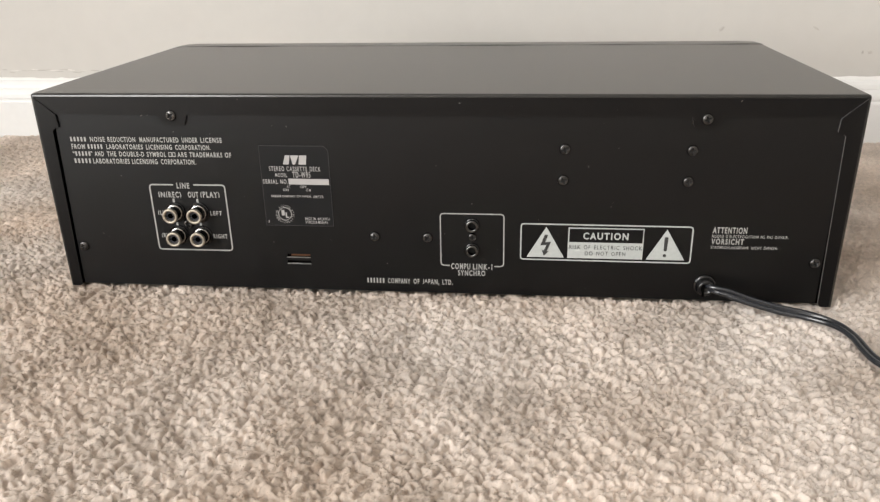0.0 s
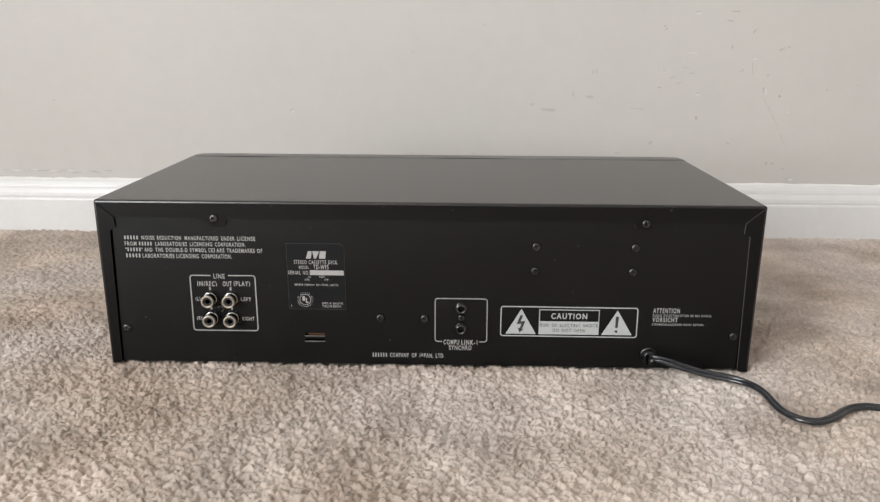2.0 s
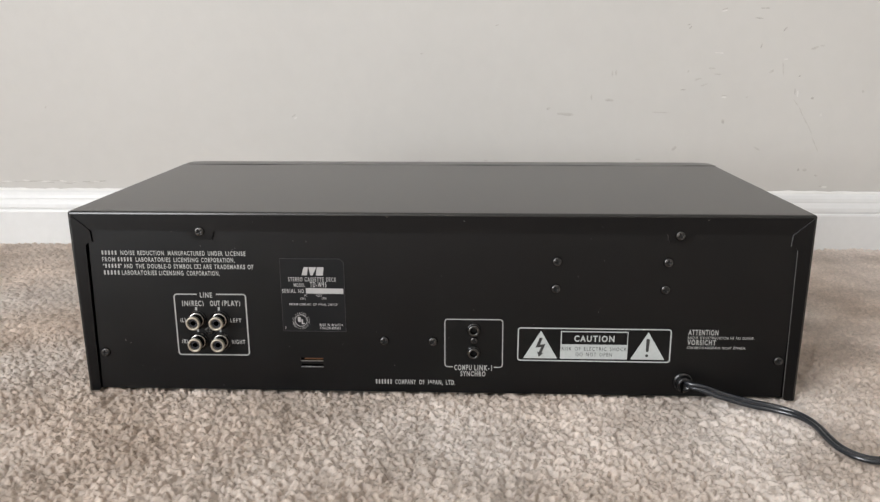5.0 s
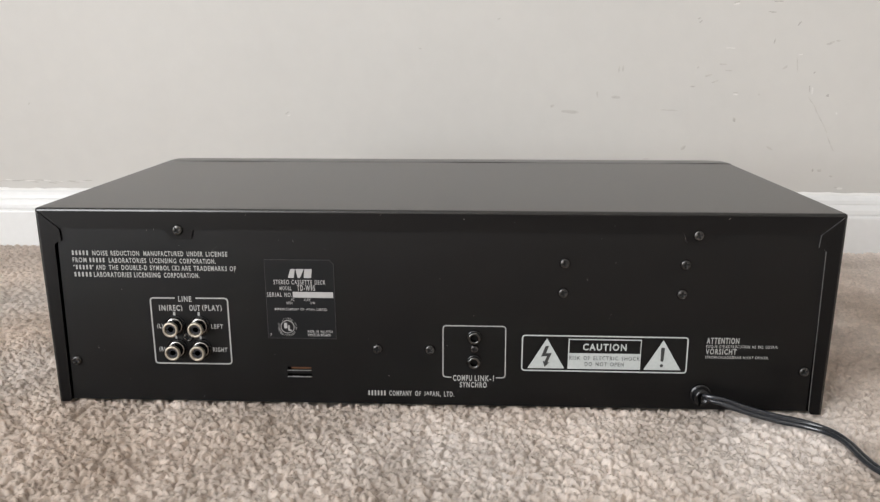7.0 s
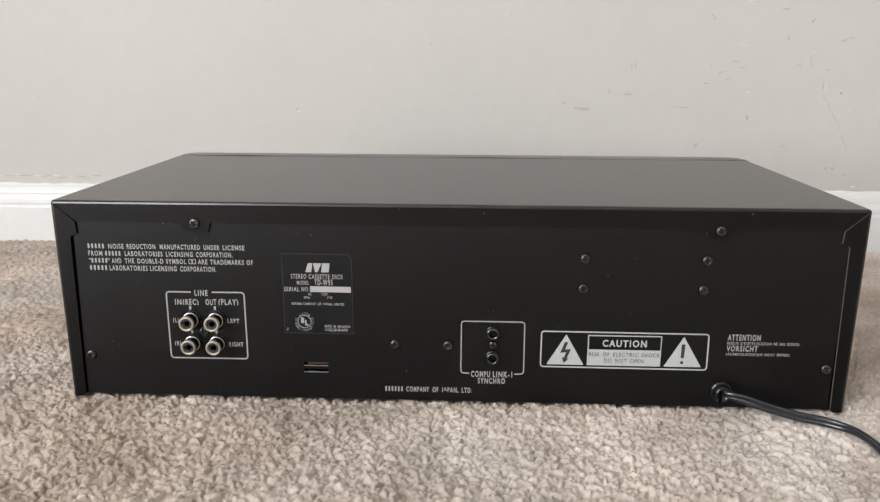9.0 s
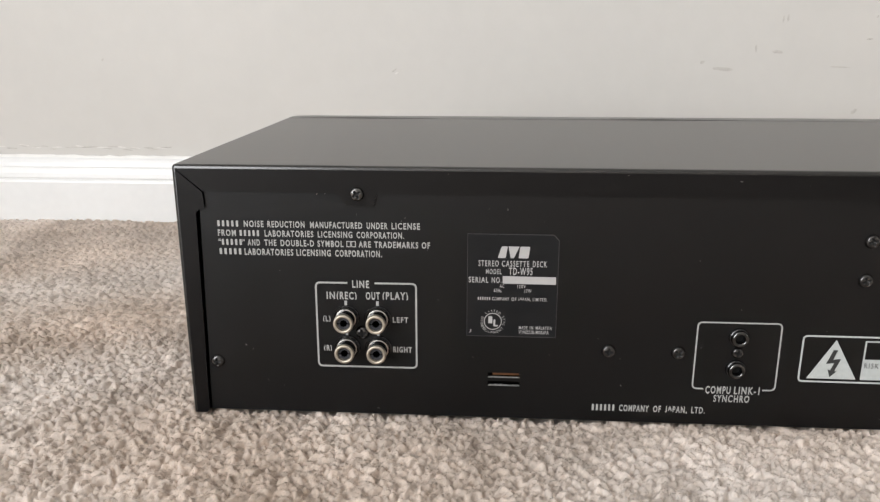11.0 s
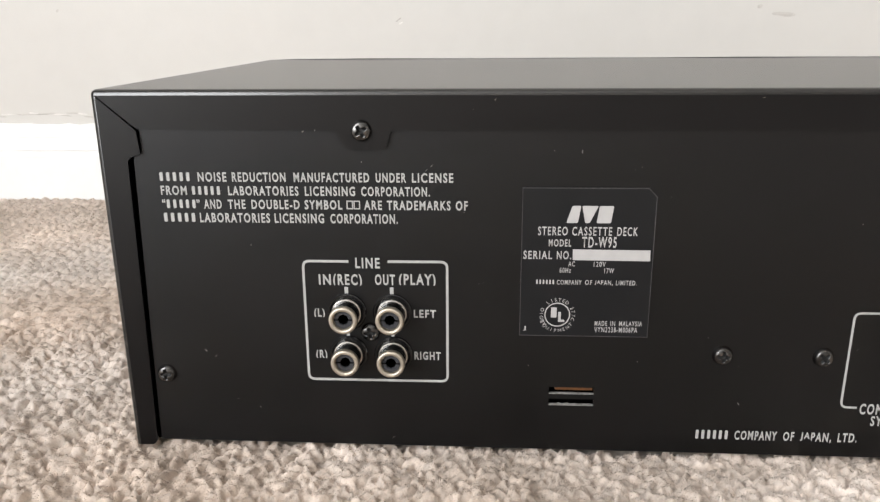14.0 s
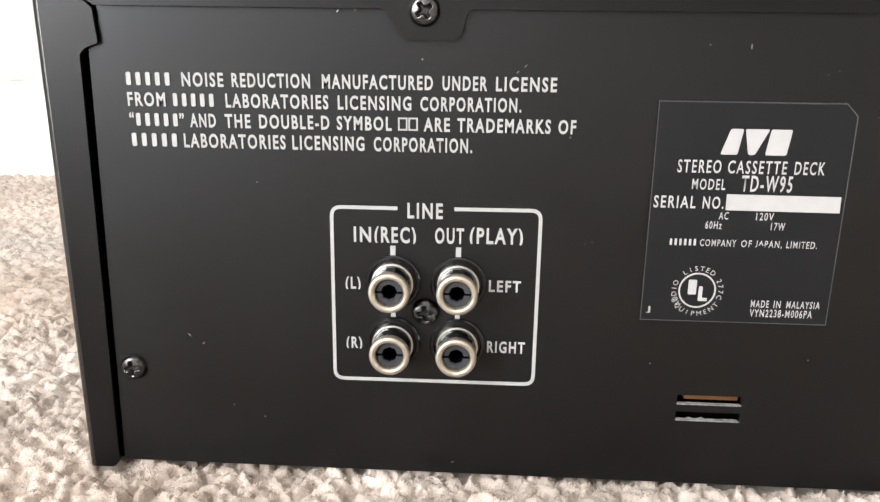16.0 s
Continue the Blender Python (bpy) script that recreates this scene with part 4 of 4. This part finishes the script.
def screws(deck):
    black, grey = screw_mesh(SCREW_BLACK), screw_mesh(SCREW_GREY)
    small = screw_mesh(SCREW_BLACK, 0.0026, 0.0016)
    rng = random.Random(5)
    spots = [(-139.1, 104.8, FRONT, grey), (141.2, 104.2, FRONT, grey), (71.4, 87.9, 0, black), (135.8, 87.8, 0, black), (71.1, 71.2, 0, black), (135.2, 71.2, 0, black),
             (-31.4, 37.0, 0, black), (-1.8, 37.0, 0, black), (-204.7, 27.3, 0, black), (205.1, 27.2, 0, black), (-138.6, 42.7, 0, black), (23.1, 37.8, 0, small)]
    for x, z, y, me in spots:
        part("screw", me, None, deck, "cross-head pan screw", at=Matrix.Translation((x / 1000, y + 0.0001, z / 1000)) @ Matrix.Rotation(radians(rng.uniform(0, 90)), 4, "Y"))


def smooth_path(points, per=10):
    """Catmull-Rom through the points."""
    p = [Vector(q) for q in points]
    p = [p[0] * 2 - p[1]] + p + [p[-1] * 2 - p[-2]]
    out = []
    for i in range(1, len(p) - 2):
        a, b, c, d = p[i - 1:i + 3]
        for k in range(per):
            t = k / per
            out.append(0.5 * (2 * b + (c - a) * t + (2 * a - 5 * b + 4 * c - d) * t * t + (3 * b - a - 3 * c + d) * t ** 3))
    out.append(p[-2])
    return out


def power_cord(deck):
    """Twin-lead cord that leaves a strain relief, twists once and wanders off over the carpet."""
    knots = [(149.5, -2.0, 12.8), (153.5, -6.0, 13.0), (160, -8.5, 12.2), (170, -11, 9.4), (186, -15, 6.3), (200, -19.5, 5.3), (210, -27.5, 4.9), (214, -39, 4.8), (214.5, -52, 4.8), (216, -63, 4.8),
             (222, -72, 4.8), (231.5, -75, 4.8), (243, -69.5, 4.9), (256, -59.5, 5.0), (269, -55.5, 5.0), (282, -59, 4.9), (300, -70, 4.9), (330, -88, 4.9), (380, -106, 4.9), (450, -114, 4.9), (560, -112, 4.9)]
    path = smooth_path([(x / 1000, y / 1000, z / 1000) for x, y, z in knots], 9)
    r, gap, seg = 0.00138, 0.00134, 12
    outline = []
    for side in (1, -1):
        for k in range(seg + 1):
            a = math.pi * 0.85 * (2 * k / seg - 1)
            outline.append((side * gap + side * r * math.cos(a), side * r * math.sin(a)))
    bm = bmesh.new()
    last = None
    length = 0.0
    for i, p in enumerate(path):
        d = (path[min(i + 1, len(path) - 1)] - path[max(i - 1, 0)]).normalized()
        if i:
            length += (p - path[i - 1]).length
        flat = d.cross(Vector((0, 0, 1))).normalized()
        up = flat.cross(d).normalized()
        e, f = min(1.0, length / 0.026), min(1.0, max(0.0, length - 0.040) / 0.045)
        ang = radians(55) + radians(72) * e * e * (3 - 2 * e) + radians(53) * f * f * (3 - 2 * f) + radians(14) * math.sin(length * 30) * f
        u = flat * math.cos(ang) + up * math.sin(ang)
        v = d.cross(u)
        ring = [bm.verts.new(p + u * a + v * b) for a, b in outline]
        if last:
            n = len(ring)
            for k in range(n):
                bm.faces.new((last[k], last[(k + 1) % n], ring[(k + 1) % n], ring[k]))
        last = ring
    bmesh.ops.recalc_face_normals(bm, faces=bm.faces[:])
    cord = part("power_cord", bm, CORD, deck, "dark grey twin-lead mains cord lying on the carpet", smooth=True)
    # strain relief: round-lipped black bushing clamped in the panel, slotted where the cord leaves
    bm = revolve([(0.0062, -0.0002), (0.0062, 0.0008), (0.0058, 0.0014), (0.0053, 0.0015), (0.0051, 0.0030), (0.0048, 0.0044), (0.0042, 0.0053), (0.0034, 0.0057), (0.0027, 0.0054), (0.0024, 0.0046), (0.0, 0.0046)], 32)
    for v in bm.verts:
        v.co.x *= 0.97
    relief = part("strain_relief", bm, BLACK_PLASTIC, deck, "black plastic strain relief bushing", smooth=True, at=Matrix.Translation((0.1497, 0, 0.0127)))
    # solid black block that stands for the shade in the slot
    slot = part("slot", box(-0.0022, -0.0010, -0.0060, -0.0030, -0.0046, 0.0026, 0.0003), SHADE_BLACK, relief)
    slot.matrix_parent_inverse.identity()
    return cord


def cassette_deck():
    deck = tagged(new("cassette_deck"), "black stereo cassette deck standing on beige carpet, seen from its rear", "cassette deck")
    deck.location = (0, 0.1, 0.002)
    cover(deck)
    panel = rear_panel(deck)
    rating_label(deck)
    screws(deck)
    phono_jacks(deck)
    mini_jacks(deck)
    power_cord(deck)
    print_left(panel)
    print_right(panel)
    dust(panel)
    return deck


back_wall = room()
carpet_floor()
baseboard()
cassette_deck()
scuffs(back_wall)
carpet_pile()
